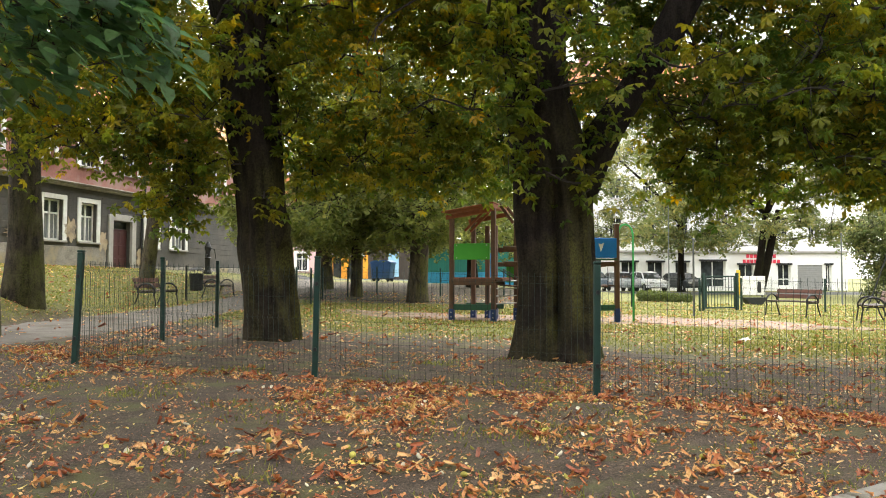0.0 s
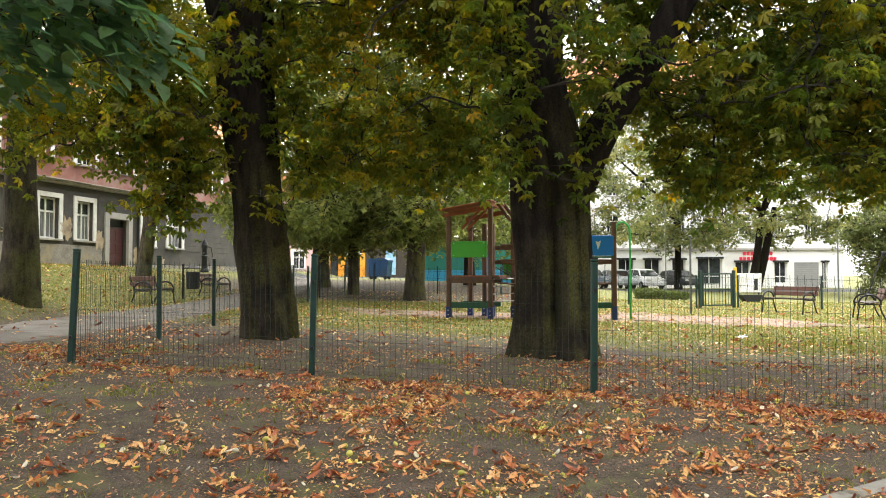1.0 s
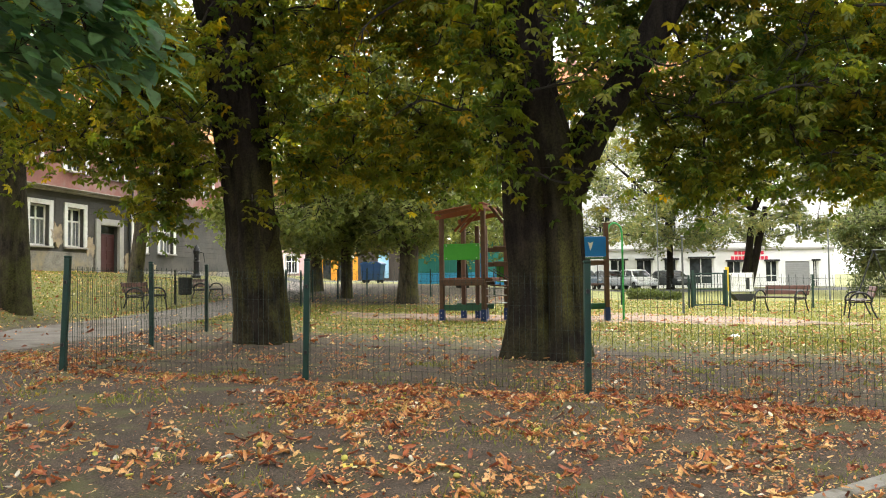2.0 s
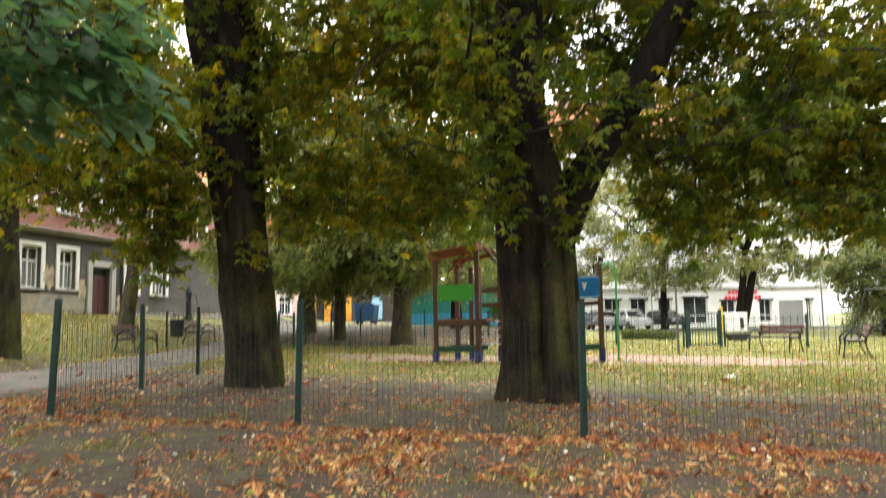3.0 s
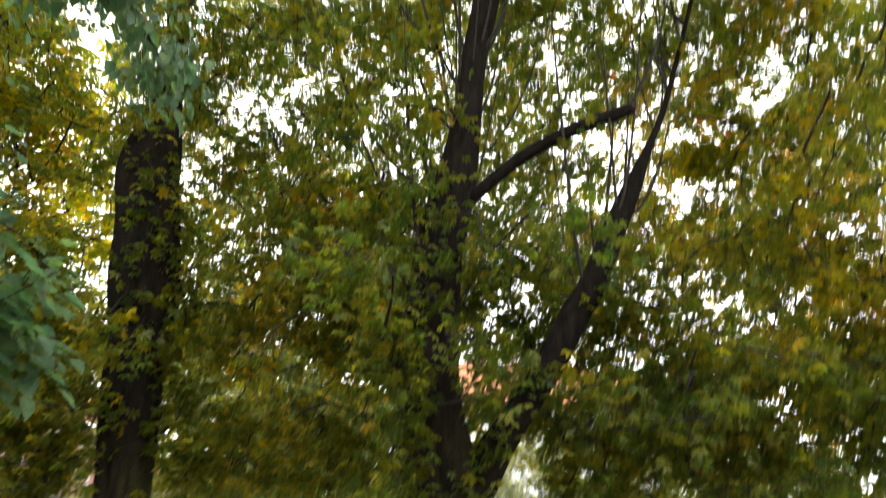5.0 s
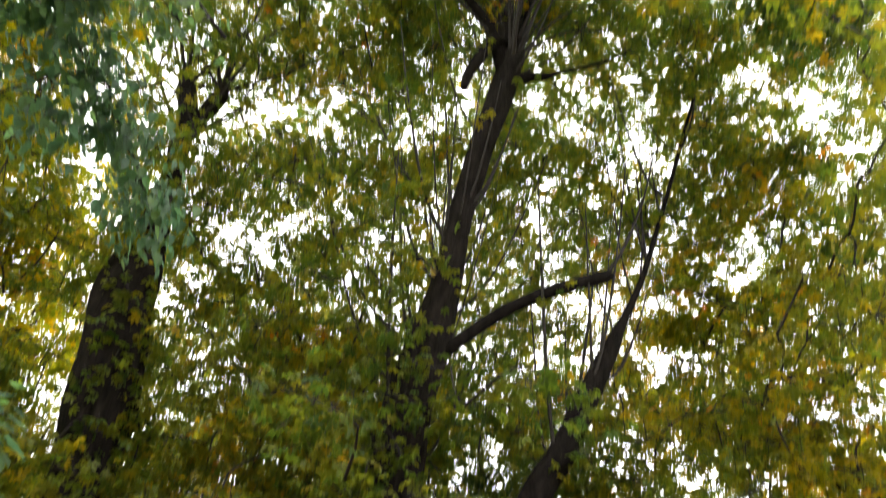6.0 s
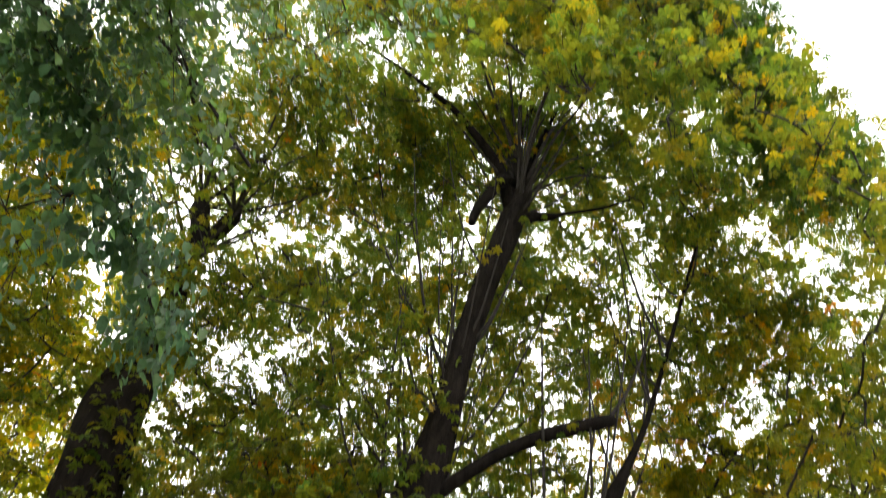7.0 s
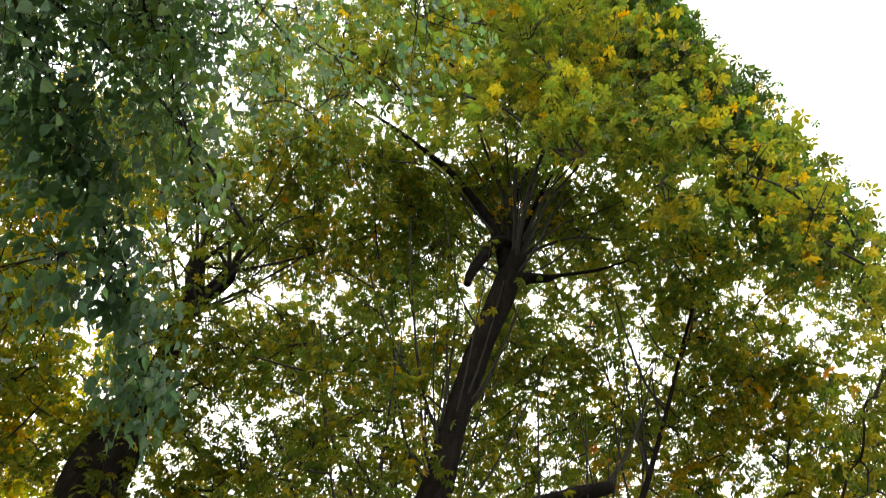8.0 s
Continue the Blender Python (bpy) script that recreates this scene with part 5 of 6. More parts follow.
rf = Shape().prism([(-2.5, 0), (24.8, 0), (24.8, 0.15), (-2.5, 0.15)], 0, 7.5)
m = pose(0, -0.6, 15.8, 40, 0, 0)
rf.v = [tuple(m @ Vector(p)) for p in rf.v]
part("roof", rf, roof_tile, white, "orange clay tile roof")
for x in (3, 11, 20):
    part("chimney", Shape().box((x, 4.0, 20.4), (0.9, 0.6, 2.4), None, 0.03), plaster_red, white)

# the orange and pink fronts down the street
orange = thing("shop_building", pose(-10.9, 70, 0.6), "bright orange shop building down the street", "building")
holes = [(0.5, 1.3, 0, 2.2), (2.0, 3.4, 0, 2.2)]
part("wall", Shape().wall(0, 4.4, -0.6, 3.3, 0.4, holes), plaster_orange, orange)
for a, b, c, e in holes:
    if c > 1:
        window(orange, a, b, c, e, surround=0.15)
    else:
        part("shop_pane", Shape().box(((a + b) / 2, 0.2, (c + e) / 2), (b - a, 0.02, e - c)), dark_glass, orange)
        part("shop_sign", Shape().box(((a + b) / 2, -0.05, e + 0.25), (b - a + 0.3, 0.1, 0.4), None, 0.02), white_paint, orange)
part("body", Shape().box((2.2, 4.6, 1.3), (4.2, 8.0, 3.8)), plaster_orange, orange)
part("roof", Shape().prism([(-0.3, 3.3), (4.7, 3.3), (4.5, 3.6), (-0.1, 3.6)], -0.3, 8.9), roof_tile, orange)
pink = thing("townhouse", pose(-23.0, 68, 0.6), "faded pink townhouse beside the orange shop", "building")
ph = [(x, x + 1.1, z, z + 1.7) for z in (0.9, 4.1) for x in (1.2, 4.0, 6.8, 9.4)]
part("wall", Shape().wall(0, 11.9, -0.6, 7.4, 0.4, ph), plaster_pink, pink)
for h in ph:
    window(pink, *h, surround=0.15)
part("body", Shape().box((5.95, 4.6, 3.3), (11.7, 8.0, 7.4)), plaster_pink, pink)
part("roof", Shape().prism([(-0.3, 7.4), (12.2, 7.4), (11, 10), (1.0, 10)], -0.3, 8.9), roof_tile, pink)

# dark timber shed beyond the container
shed_wood = surface("tarred_boards", (0.03, 0.024, 0.02), (0.07, 0.056, 0.046), 4, 0.9, 0.3, stretch=(3, 3, 0.3))
pale_blue = surface("pale_blue_paint", (0.22, 0.42, 0.6), (0.3, 0.5, 0.68), 3, 0.6, 0.1)
shed = thing("shed", pose(-6.2, 62.0, ground_z(-4, 62) - 0.1), "dark timber shed with a pale blue door", "shed")
part("body", Shape().box((3.1, 2.0, 1.4), (6.2, 4.0, 2.8), None, 0.03), shed_wood, shed)
for k in range(20):
    part("board", Shape().box((0.16 + k * 0.31, -0.02, 1.4), (0.29, 0.05, 2.76), None, 0.012), shed_wood, shed)
part("roof", Shape().prism([(-0.4, 2.8), (6.6, 2.8), (6.4, 3.0), (-0.2, 3.3)], -0.4, 4.3), shed_wood, shed)
part("door", Shape().box((2.2, -0.06, 1.35), (0.9, 0.05, 2.1), None, 0.015), pale_blue, shed, "pale blue boarded door")

# corrugated teal and blue hoarding
hoard = thing("kiosk", pose(-0.9, 40.5, ground_z(1.5, 40) - 0.2), "teal and blue corrugated steel kiosk behind the lawn", "kiosk")
for k in range(13):
    x = 0.2 + k * 0.4
    part("sheet", Shape().box((x, 0, 1.72), (0.398, 0.06 if k % 2 else 0.09, 1.7), None, 0.015), teal_sheet, hoard)
    part("sheet", Shape().box((x, -0.01, 0.47), (0.398, 0.07 if k % 2 else 0.1, 0.78), None, 0.015), azure_sheet, hoard, "azure blue lower sheet")
part("body", Shape().box((2.6, 1.6, 1.3), (5.2, 3.1, 2.6)), teal_sheet, hoard)
part("roof", Shape().box((2.6, 1.5, 2.66), (5.6, 3.7, 0.12), None, 0.03), grey_metal, hoard)


# ---- street things ----
tyre_rubber = surface("tyre_rubber", (0.012, 0.012, 0.012), (0.03, 0.03, 0.03), 20, 0.85, 0.2)
lamp_glass = surface("lamp_glass", (0.6, 0.6, 0.6), (0.75, 0.75, 0.75), 10, 0.15, 0.0)


def car_paint(name, c):
    m = surface(name, c, tuple(min(1, q * 1.15 + 0.005) for q in c), 3, 0.28, 0.0, 0.1)
    return m


def car(x, y, heading, paint, label, hgt=1.45):
    z = ground_z(x, y) + 0.04
    c = thing("car", pose(x, y, z, 0, 0, heading), label, "car", "parked cars")
    k = hgt / 1.45
    body = Shape()
    side = [(-2.0, 0.3), (2.0, 0.3), (2.05, 0.55), (1.95, 0.78), (1.1, 0.93), (-1.75, 0.98), (-2.02, 0.85), (-2.05, 0.5)]
    cab = [(1.1, 0.93), (0.42, 1.38 * k), (-0.3, 1.45 * k), (-1.35, 1.4 * k), (-1.85, 0.98)]
    for outline, w0, w1 in ((side, 0.84, 0.78),):
        n = len(outline)
        vs = [(px, s * (w0 if pz < 0.8 else w1), pz) for s in (-1, 1) for px, pz in outline]
        body.add(vs, [tuple(range(n)), tuple(reversed(range(n, 2 * n)))] + [(i + n, (i + 1) % n + n, (i + 1) % n, i) for i in range(n)])
    n = len(cab)
    vs = [(px, s * (0.78 if pz < 1.1 else 0.6), pz) for s in (-1, 1) for px, pz in cab]
    body.add(vs, [tuple(range(n)), tuple(reversed(range(n, 2 * n)))] + [(i + n, (i + 1) % n + n, (i + 1) % n, i) for i in range(n)])
    b = part("body", body, paint, c)
    bv = b.modifiers.new("bevel", "BEVEL")
    bv.width, bv.segments = 0.05, 2
    for s in (-1, 1):
        g1 = Shape().add([(0.9, s * 0.765, 0.98), (0.4, s * 0.645, 1.33 * k), (-0.35, s * 0.625, 1.38 * k), (-0.35, s * 0.765, 0.98)], [(0, 1, 2, 3) if s > 0 else (3, 2, 1, 0)])
        part("side_window", g1, dark_glass, c, "dark side window")
        g2 = Shape().add([(-0.43, s * 0.765, 0.99), (-0.43, s * 0.625, 1.38 * k), (-1.28, s * 0.64, 1.33 * k), (-1.6, s * 0.765, 1.0)], [(0, 1, 2, 3) if s > 0 else (3, 2, 1, 0)])
        part("side_window", g2, dark_glass, c, "dark side window")
        part("mirror", Shape().box((0.75, s * 0.9, 1.0), (0.12, 0.18, 0.12), None, 0.03), paint, c)
        part("headlight", Shape().box((1.96, s * 0.6, 0.68), (0.16, 0.32, 0.16), None, 0.04), lamp_glass, c)
        part("tail_light", Shape().box((-1.98, s * 0.68, 0.78), (0.12, 0.16, 0.26), None, 0.03), sign_red, c)
        for wx in (-1.25, 1.28):
            w = part("wheel", Shape().tube([(wx, s * 0.7, 0.3), (wx, s * 0.72, 0.3), (wx, s * 0.84, 0.3), (wx, s * 0.87, 0.3)], [0.27, 0.31, 0.31, 0.28], 18), tyre_rubber, c)
            part("rim", Shape().tube([(wx, s * 0.86, 0.3), (wx, s * 0.885, 0.3)], [0.2, 0.17], 12), steel, w, "steel wheel rim")
    for pts in (((1.02, 0.97, 0.7), (0.45, 1.34 * k, 0.58)), ((-1.79, 1.02, 0.7), (-1.4, 1.36 * k, 0.58))):
        (xa, za, wa), (xb, zb, wb) = pts
        o = 0.03 if xa > 0 else -0.03
        q = Shape().add([(xa + o, -wa, za), (xa + o, wa, za), (xb + o, wb, zb), (xb + o, -wb, zb)], [(0, 1, 2, 3) if xa > 0 else (3, 2, 1, 0)])
        part("windscreen" if xa > 0 else "rear_window", q, dark_glass, c)
    part("bumper", Shape().box((2.02, 0, 0.42), (0.14, 1.56, 0.2), None, 0.05), paint, c)
    return c


white_car, dark_car, grey_car, blue_car = car_paint("white_car_paint", (0.86, 0.87, 0.88)), car_paint("dark_car_paint", (0.02, 0.024, 0.028)), car_paint("silver_car_paint", (0.4, 0.42, 0.44)), car_paint("blue_grey_car_paint", (0.12, 0.16, 0.2))
car(15.8, 55.0, -80, white_car, "small white hatchback parked at the kerb", 1.55)
car(18.6, 55.3, -76, dark_car, "black estate car parked at the kerb", 1.45)
car(13.8, 55.2, -82, grey_car, "silver car parked beside the white hatchback", 1.5)
car(11.7, 55.0, -84, blue_car, "grey-blue hatchback parked on the street", 1.45)

# the blue rubbish container
bin_blue = surface("blue_steel_container", (0.008, 0.05, 0.15), (0.014, 0.075, 0.21), 3, 0.5, 0.15, stain=(0.02, 0.06, 0.14))
dump = thing("rubbish_container", pose(-3.25, 41.0, ground_z(-3.25, 41.0), 0, 0, -14), "blue steel rubbish container on small wheels", "container")
part("body", Shape().prism([(-0.52, 0.18), (0.52, 0.18), (0.6, 1.02), (-0.6, 1.02)], -0.45, 0.45), bin_blue, dump)
part("lid", Shape().prism([(-0.64, 1.02), (0.64, 1.02), (0.62, 1.1), (0.4, 1.2), (-0.4, 1.2), (-0.62, 1.1)], -0.5, 0.5), bin_blue, dump, "blue lid, shut")
for x in (-0.48, -0.16, 0.16, 0.48):
    part("rib", Shape().box((x, -0.46, 0.6), (0.05, 0.04, 0.78), None, 0.01), bin_blue, dump)
for x in (-0.42, 0.42):
    for y in (-0.34, 0.34):
        part("wheel", Shape().tube([(x, y - 0.03, 0.1), (x, y + 0.03, 0.1)], 0.1, 12), tyre_rubber, dump)


# ---- playground ----
def play_tower():
    t = thing("climbing_tower", pose(0.24, 15.83, ground_z(0.6, 16) - 0.02, 0, 0, -20) @ Matrix.Diagonal((0.97, 0.97, 0.975, 1)), "timber climbing tower with a pitched roof and green boards", "play tower")
    w = 0.98

    def post(x, y, h):
        p = part("post", Shape().box((x, y, h / 2 + 0.06), (0.1, 0.1, h - 0.12), None, 0.012), wood_post, t)
        part("shoe", Shape().box((x, y, 0.14), (0.118, 0.118, 0.28), None, 0.008), shoe_blue, p, "blue steel post shoe")
        for z in (0.1, 0.2):
            part("bolt", Shape().tube([(x, y - 0.058, z), (x, y - 0.07, z)], 0.014, 6), steel, p)

    post(0, 0, 2.42), post(w, 0, 2.62), post(0.22, 0.95, 2.4), post(w + 0.28, 0.95, 2.3)
    post(0.55, 1.0, 2.2), post(0.75, 0.98, 2.2)
    part("platform", Shape().box((0.6, 0.45, 0.93), (1.2, 1.0, 0.05), None, 0.008), wood_post, t)
    for k in range(7):
        part("deck_plank", Shape().box((0.08 + k * 0.17, 0.45, 0.97), (0.155, 0.98, 0.028), None, 0.006), wood_play, t)
    part("beam", Shape().box((w / 2, -0.06, 0.88), (w + 0.08, 0.045, 0.14), None, 0.008), wood_post, t)
    part("beam", Shape().box((w / 2, 0.95, 0.88), (w, 0.045, 0.14), None, 0.008), wood_post, t)
    part("board", Shape().box((w / 2 + 0.0, -0.065, 1.56), (w - 0.14, 0.024, 0.36), None, 0.01), panel_green, t, "bright green board")
    for x in (0.14, w - 0.14):
        for z in (1.42, 1.7):
            part("bolt", Shape().tube([(x, -0.077, z), (x, -0.09, z)], 0.014, 6), steel, t)
    part("low_beam", Shape().box((w / 2, 0.0, 0.32), (w - 0.06, 0.05, 0.13), None, 0.008), panel_dark, t, "dark green low beam")
    part("low_beam", Shape().box((w / 2, 0.98, 0.32), (w - 0.06, 0.05, 0.13), None, 0.008), panel_dark, t, "dark green low beam")
    part("blue_board", Shape().box((0.72, 0.9, 1.28), (0.14, 0.03, 0.55), None, 0.01), panel_blue, t, "narrow blue board")
    # a pitched roof of boards, its other slope of bare rafters
    for x0, z0, x1, z1 in ((-0.16, 2.44, 1.06, 2.62), (1.03, 2.64, 1.36, 2.2)):
        ang = math.atan2(z1 - z0, x1 - x0)
        ln = math.hypot(x1 - x0, z1 - z0)
        for k in range(6) if x0 < 0 else ():
            y = -0.18 + k * 0.24
            part("roof_board", Shape().box(((x0 + x1) / 2, y, (z0 + z1) / 2), (ln, 0.225, 0.028), Euler((0, -ang, 0)).to_matrix(), 0.006), wood_play, t)
        if x0 > 0:
            for y in (0.3, 0.98):
                part("rafter", Shape().box(((x0 + x1) / 2, y, (z0 + z1) / 2), (ln, 0.045, 0.07), Euler((0, -ang, 0)).to_matrix(), 0.006), wood_post, t)
    part("ridge_beam", Shape().box((1.0, 0.42, 2.56), (0.07, 1.3, 0.1), None, 0.01), wood_play, t)
    part("roof_beam", Shape().box((0.44, -0.03, 2.42), (1.16, 0.05, 0.1), Euler((0, -0.15, 0)).to_matrix(), 0.008), wood_play, t)
    part("roof_beam", Shape().box((0.6, 0.93, 2.38), (1.0, 0.05, 0.1), Euler((0, -0.15, 0)).to_matrix(), 0.008), wood_play, t)
    for y, z0, z1 in ((0.1, 2.1, 2.4), (0.5, 2.05, 2.4)):
        part("brace", Shape().box((0.5, y, 2.25), (0.05, 0.05, 0.62), Euler((0, 0.8, 0)).to_matrix(), 0.006), wood_play, t)
    for k in range(4):
        part("rung", Shape().tube([(w + 0.02, 0.05, 0.4 + 0.17 * k), (w + 0.3, 0.9, 0.4 + 0.17 * k)], 0.014, 6), steel, t)
    return t


play_tower()


def play_bridge():
    b = thing("rope_bridge", pose(1.35, 15.6, ground_z(2.6, 16) + 0.02, 0, 0, 3), "timber bridge with rope and plank deck between the posts", "play bridge")
    for z, m in ((1.6, wood_post), (1.27, wood_post)):
        part("rail", Shape().box((1.25, 0, z), (2.5, 0.05, 0.1), None, 0.01), m, b)
        part("rail", Shape().box((1.25, 0.85, z), (2.5, 0.05, 0.1), None, 0.01), m, b)
    part("board", Shape().box((0.5, 0.9, 1.06), (0.6, 0.025, 0.4), None, 0.01), panel_green, b, "green board on the far rail")
    for k in range(14):
        x = 0.1 + k * 0.18
        part("plank", Shape().box((x, 0.42, 0.8 - 0.07 * math.sin(math.pi * k / 13)), (0.13, 0.8, 0.035), None, 0.008), wood_post, b)
    for y in (0.06, 0.78):
        part("rope", Shape().tube([(0.0, y, 1.16), (0.3, y, 0.98), (0.62, y, 0.84), (1.2, y, 0.8)], 0.012, 6), iron, b, "dark rope of the deck")
        for k in range(9):
            part("hanger", Shape().tube([(0.15 + k * 0.27, y, 0.8), (0.15 + k * 0.27, y - 0.03, 1.25)], 0.008, 5), iron, b)
    for x in (2.5,):
        for y, h in ((0.0, 2.15),):
            p = part("post", Shape().box((x, y, h / 2), (0.1, 0.1, h), None, 0.012), wood_post, b)
            part("shoe", Shape().box((x, y, 0.15), (0.118, 0.118, 0.3), None, 0.008), shoe_blue, p, "blue steel post shoe")
    part("blue_board", Shape().box((2.24, -0.04, 1.62), (0.5, 0.024, 0.44), None, 0.01), panel_blue, b, "bright blue board with a pale mark")
    part("mark", Shape().prism([(2.08, 1.72), (2.14, 1.7), (2.2, 1.73), (2.17, 1.62), (2.13, 1.53), (2.11, 1.62)], -0.058, -0.053), white_paint, b, "pale worn mark")
    part("dark_board", Shape().box((2.24, -0.04, 1.37), (0.5, 0.024, 0.04), None, 0.006), panel_dark, b)
    part("low_beam", Shape().box((1.9, 0.0, 0.32), (1.2, 0.05, 0.13), None, 0.008), panel_dark, b, "dark green low beam")
    arc = [(2.62, 0.3, 1.9), (2.66, 0.3, 2.08), (2.76, 0.3, 2.16), (2.88, 0.3, 2.12), (2.95, 0.3, 1.98), (2.96, 0.3, 1.6), (2.96, 0.3, 0.8), (2.96, 0.3, 0.0)]
    part("pole", Shape().tube([q[:3] for q in smooth_line([(*p, 0.02) for p in arc], 4)], 0.022, 10), tube_green, b, "bent bright green sliding pole", True)
    return b


play_bridge()


# ---- benches, bin, lamp, boards ----
def bench(x, y, heading, label):
    b = thing("park_bench", pose(x, y, ground_z(x, y), 0, 0, heading), label, "bench", "park benches")
    for k in range(4):
        part("seat_slat", Shape().box((0, -0.2 + k * 0.115, 0.43 + 0.01 * abs(k - 1.5)), (1.5, 0.095, 0.035), None, 0.008), wood_seat, b)
    for k in range(2):
        part("back_slat", Shape().box((0, 0.27 + k * 0.045, 0.58 + k * 0.15), (1.5, 0.032, 0.12), Euler((radians(-16), 0, 0)).to_matrix(), 0.008), wood_bench, b)
    for s in (-0.68, 0.68):
        side = part("side_frame", Shape().tube([(s, -0.3, 0.0), (s, -0.24, 0.4), (s, 0.2, 0.4), (s, 0.34, 0.8)], 0.02, 8), iron, b, "black cast iron side frame")
        part("leg", Shape().tube([(s, 0.33, 0.0), (s, 0.24, 0.2), (s, 0.18, 0.4)], [0.022, 0.02, 0.02], 8), iron, b, "black iron leg")
        ring = [(s, -0.02 + 0.24 * math.cos(a), 0.42 + 0.22 * math.sin(a)) for a in np.linspace(-0.1, math.pi + 0.5, 14)]
        part("armrest", Shape().tube(ring, 0.024, 8), iron, b, "round black iron armrest")
    return b


bench(-7.85, 20.0, 86, "dark wooden bench with round iron armrests on the bank")
bench(-7.8, 25.4, 84, "dark wooden bench with iron armrests further up the path")
bench(10.3, 21.1, -64, "dark wooden park bench with round black iron arms on the lawn")
bench(11.02, 18.4, -116, "dark wooden park bench among fallen leaves beside the sand")

bn = thing("litter_bin", pose(-7.78, 23.0, ground_z(-7.78, 23.0)), "round dark metal litter bin on a post", "litter bin")
part("post", Shape().tube([(-0.32, 0, 0), (-0.32, 0, 1.15)], 0.03, 10), iron, bn)
part("bucket", Shape().lathe([(0.17, 0.35), (0.2, 0.38), (0.22, 0.9), (0.2, 0.9), (0.18, 0.42)], (0, 0, 0), 18), iron, bn, "dark grey bin bucket")
part("hood", Shape().lathe([(0.25, 1.0), (0.26, 1.02), (0.1, 1.1), (0.01, 1.11)], (0, 0, 0), 18), iron, bn)
for a in (0.6, 2.2, 3.9, 5.2):
    part("stay", Shape().tube([(0.19 * math.cos(a), 0.19 * math.sin(a), 0.88), (0.22 * math.cos(a), 0.22 * math.sin(a), 1.02)], 0.01, 6), iron, bn)

lp = thing("water_pump", pose(-10.8, 33.5, ground_z(-10.8, 33.5)), "old black cast iron street water pump", "water pump")
part("base", Shape().lathe([(0.2, 0), (0.2, 0.1), (0.14, 0.2), (0.13, 0.7), (0.16, 0.75), (0.12, 0.8), (0.12, 1.1)], (0, 0, 0), 14), iron, lp)
part("head", Shape().lathe([(0.15, 1.1), (0.16, 1.25), (0.1, 1.4), (0.03, 1.52)], (0, 0, 0), 14), iron, lp)
part("spout", Shape().tube([(0, -0.1, 0.9), (0, -0.28, 0.9), (0, -0.33, 0.8)], 0.03, 8), iron, lp)
part("lever", Shape().tube([(0.1, 0, 1.2), (0.3, 0, 1.15), (0.38, 0, 0.7)], 0.018, 8), iron, lp)

for x, y, h in ((13.1, 41.2, 5.2), (16.47, 29.48, 2.9), (7.35, 20.9, 2.2)):
    sl = thing("steel_pole", pose(x, y, ground_z(x, y)), "thin grey steel pole standing at the lawn", "pole", "steel poles")
    part("pole", Shape().tube([(0, 0, 0), (0, 0, h * 0.5), (0, 0, h)], [0.035, 0.03, 0.024], 10), steel_dark, sl)
    part("cap", Shape().lathe([(0.03, h), (0.05, h + 0.02), (0.05, h + 0.06), (0.01, h + 0.08)], (0, 0, 0), 10), steel_dark, sl)

bd = thing("notice_board", pose(12.8, 29.5, ground_z(12.8, 29.5), 0, 0, 8), "white notice board with a dark picture standing on two posts", "board")
part("panel", Shape().box((0, 0, 0.78), (1.1, 0.06, 0.78), None, 0.015), white_paint, bd)
part("picture", Shape().box((0.28, -0.035, 0.72), (0.16, 0.01, 0.46), None, 0.004), iron, bd, "dark printed shape")
part("planter", Shape().prism([(-0.25, 0), (0.25, 0), (0.5, 0.3), (-0.55, 0.3)], -0.3, 0.1), iron, bd, "dark trough at the foot")
for x in (-0.45, 0.45):
    part("post", Shape().box((x, 0.05, 0.5), (0.05, 0.04, 1.0), None, 0.008), iron, bd)

ys = thing("sign_post", pose(10.35, 25.0, ground_z(10.3, 25)), "bright yellow sign board beside the gate", "sign")
part("board", Shape().box((0, 0, 0.95), (0.13, 0.04, 0.85), None, 0.01), yellow_paint, ys)
part("post", Shape().box((0, 0.05, 0.65), (0.05, 0.05, 1.3), None, 0.006), iron, ys)

sw = thing("swing_frame", pose(15.0, 21.9, ground_z(15.0, 21.9), 0, 0, 0), "dark steel swing frame with splayed legs", "swing")
for y in (0, 2.2):
    for s in (-1, 1):
        part("leg", Shape().tube([(s * 0.75, y, 0), (0, y, 1.9)], 0.022, 8), iron, sw)
part("crossbar", Shape().tube([(0, -0.1, 1.9), (0, 2.3, 1.9)], 0.025, 8), iron, sw)

scrap = Shape()
scrap.v = [(0.05 * i - 0.1, 0.035 * j - 0.05, 0.02 + 0.035 * abs(math.sin(i * 2.1 + j * 1.3))) for j in range(4) for i in range(5)]
scrap.f = [(j * 5 + i, j * 5 + i + 1, j * 5 + i + 6, j * 5 + i + 5) for j in range(3) for i in range(4)]
tagged(new("paper_scrap", scrap.mesh("paper_scrap", white_paint)), "crumpled white paper scrap lying on the grass", "paper").matrix_basis = pose(5.1, 12.1, ground_z(5.1, 12.1), 12, -8, 35)

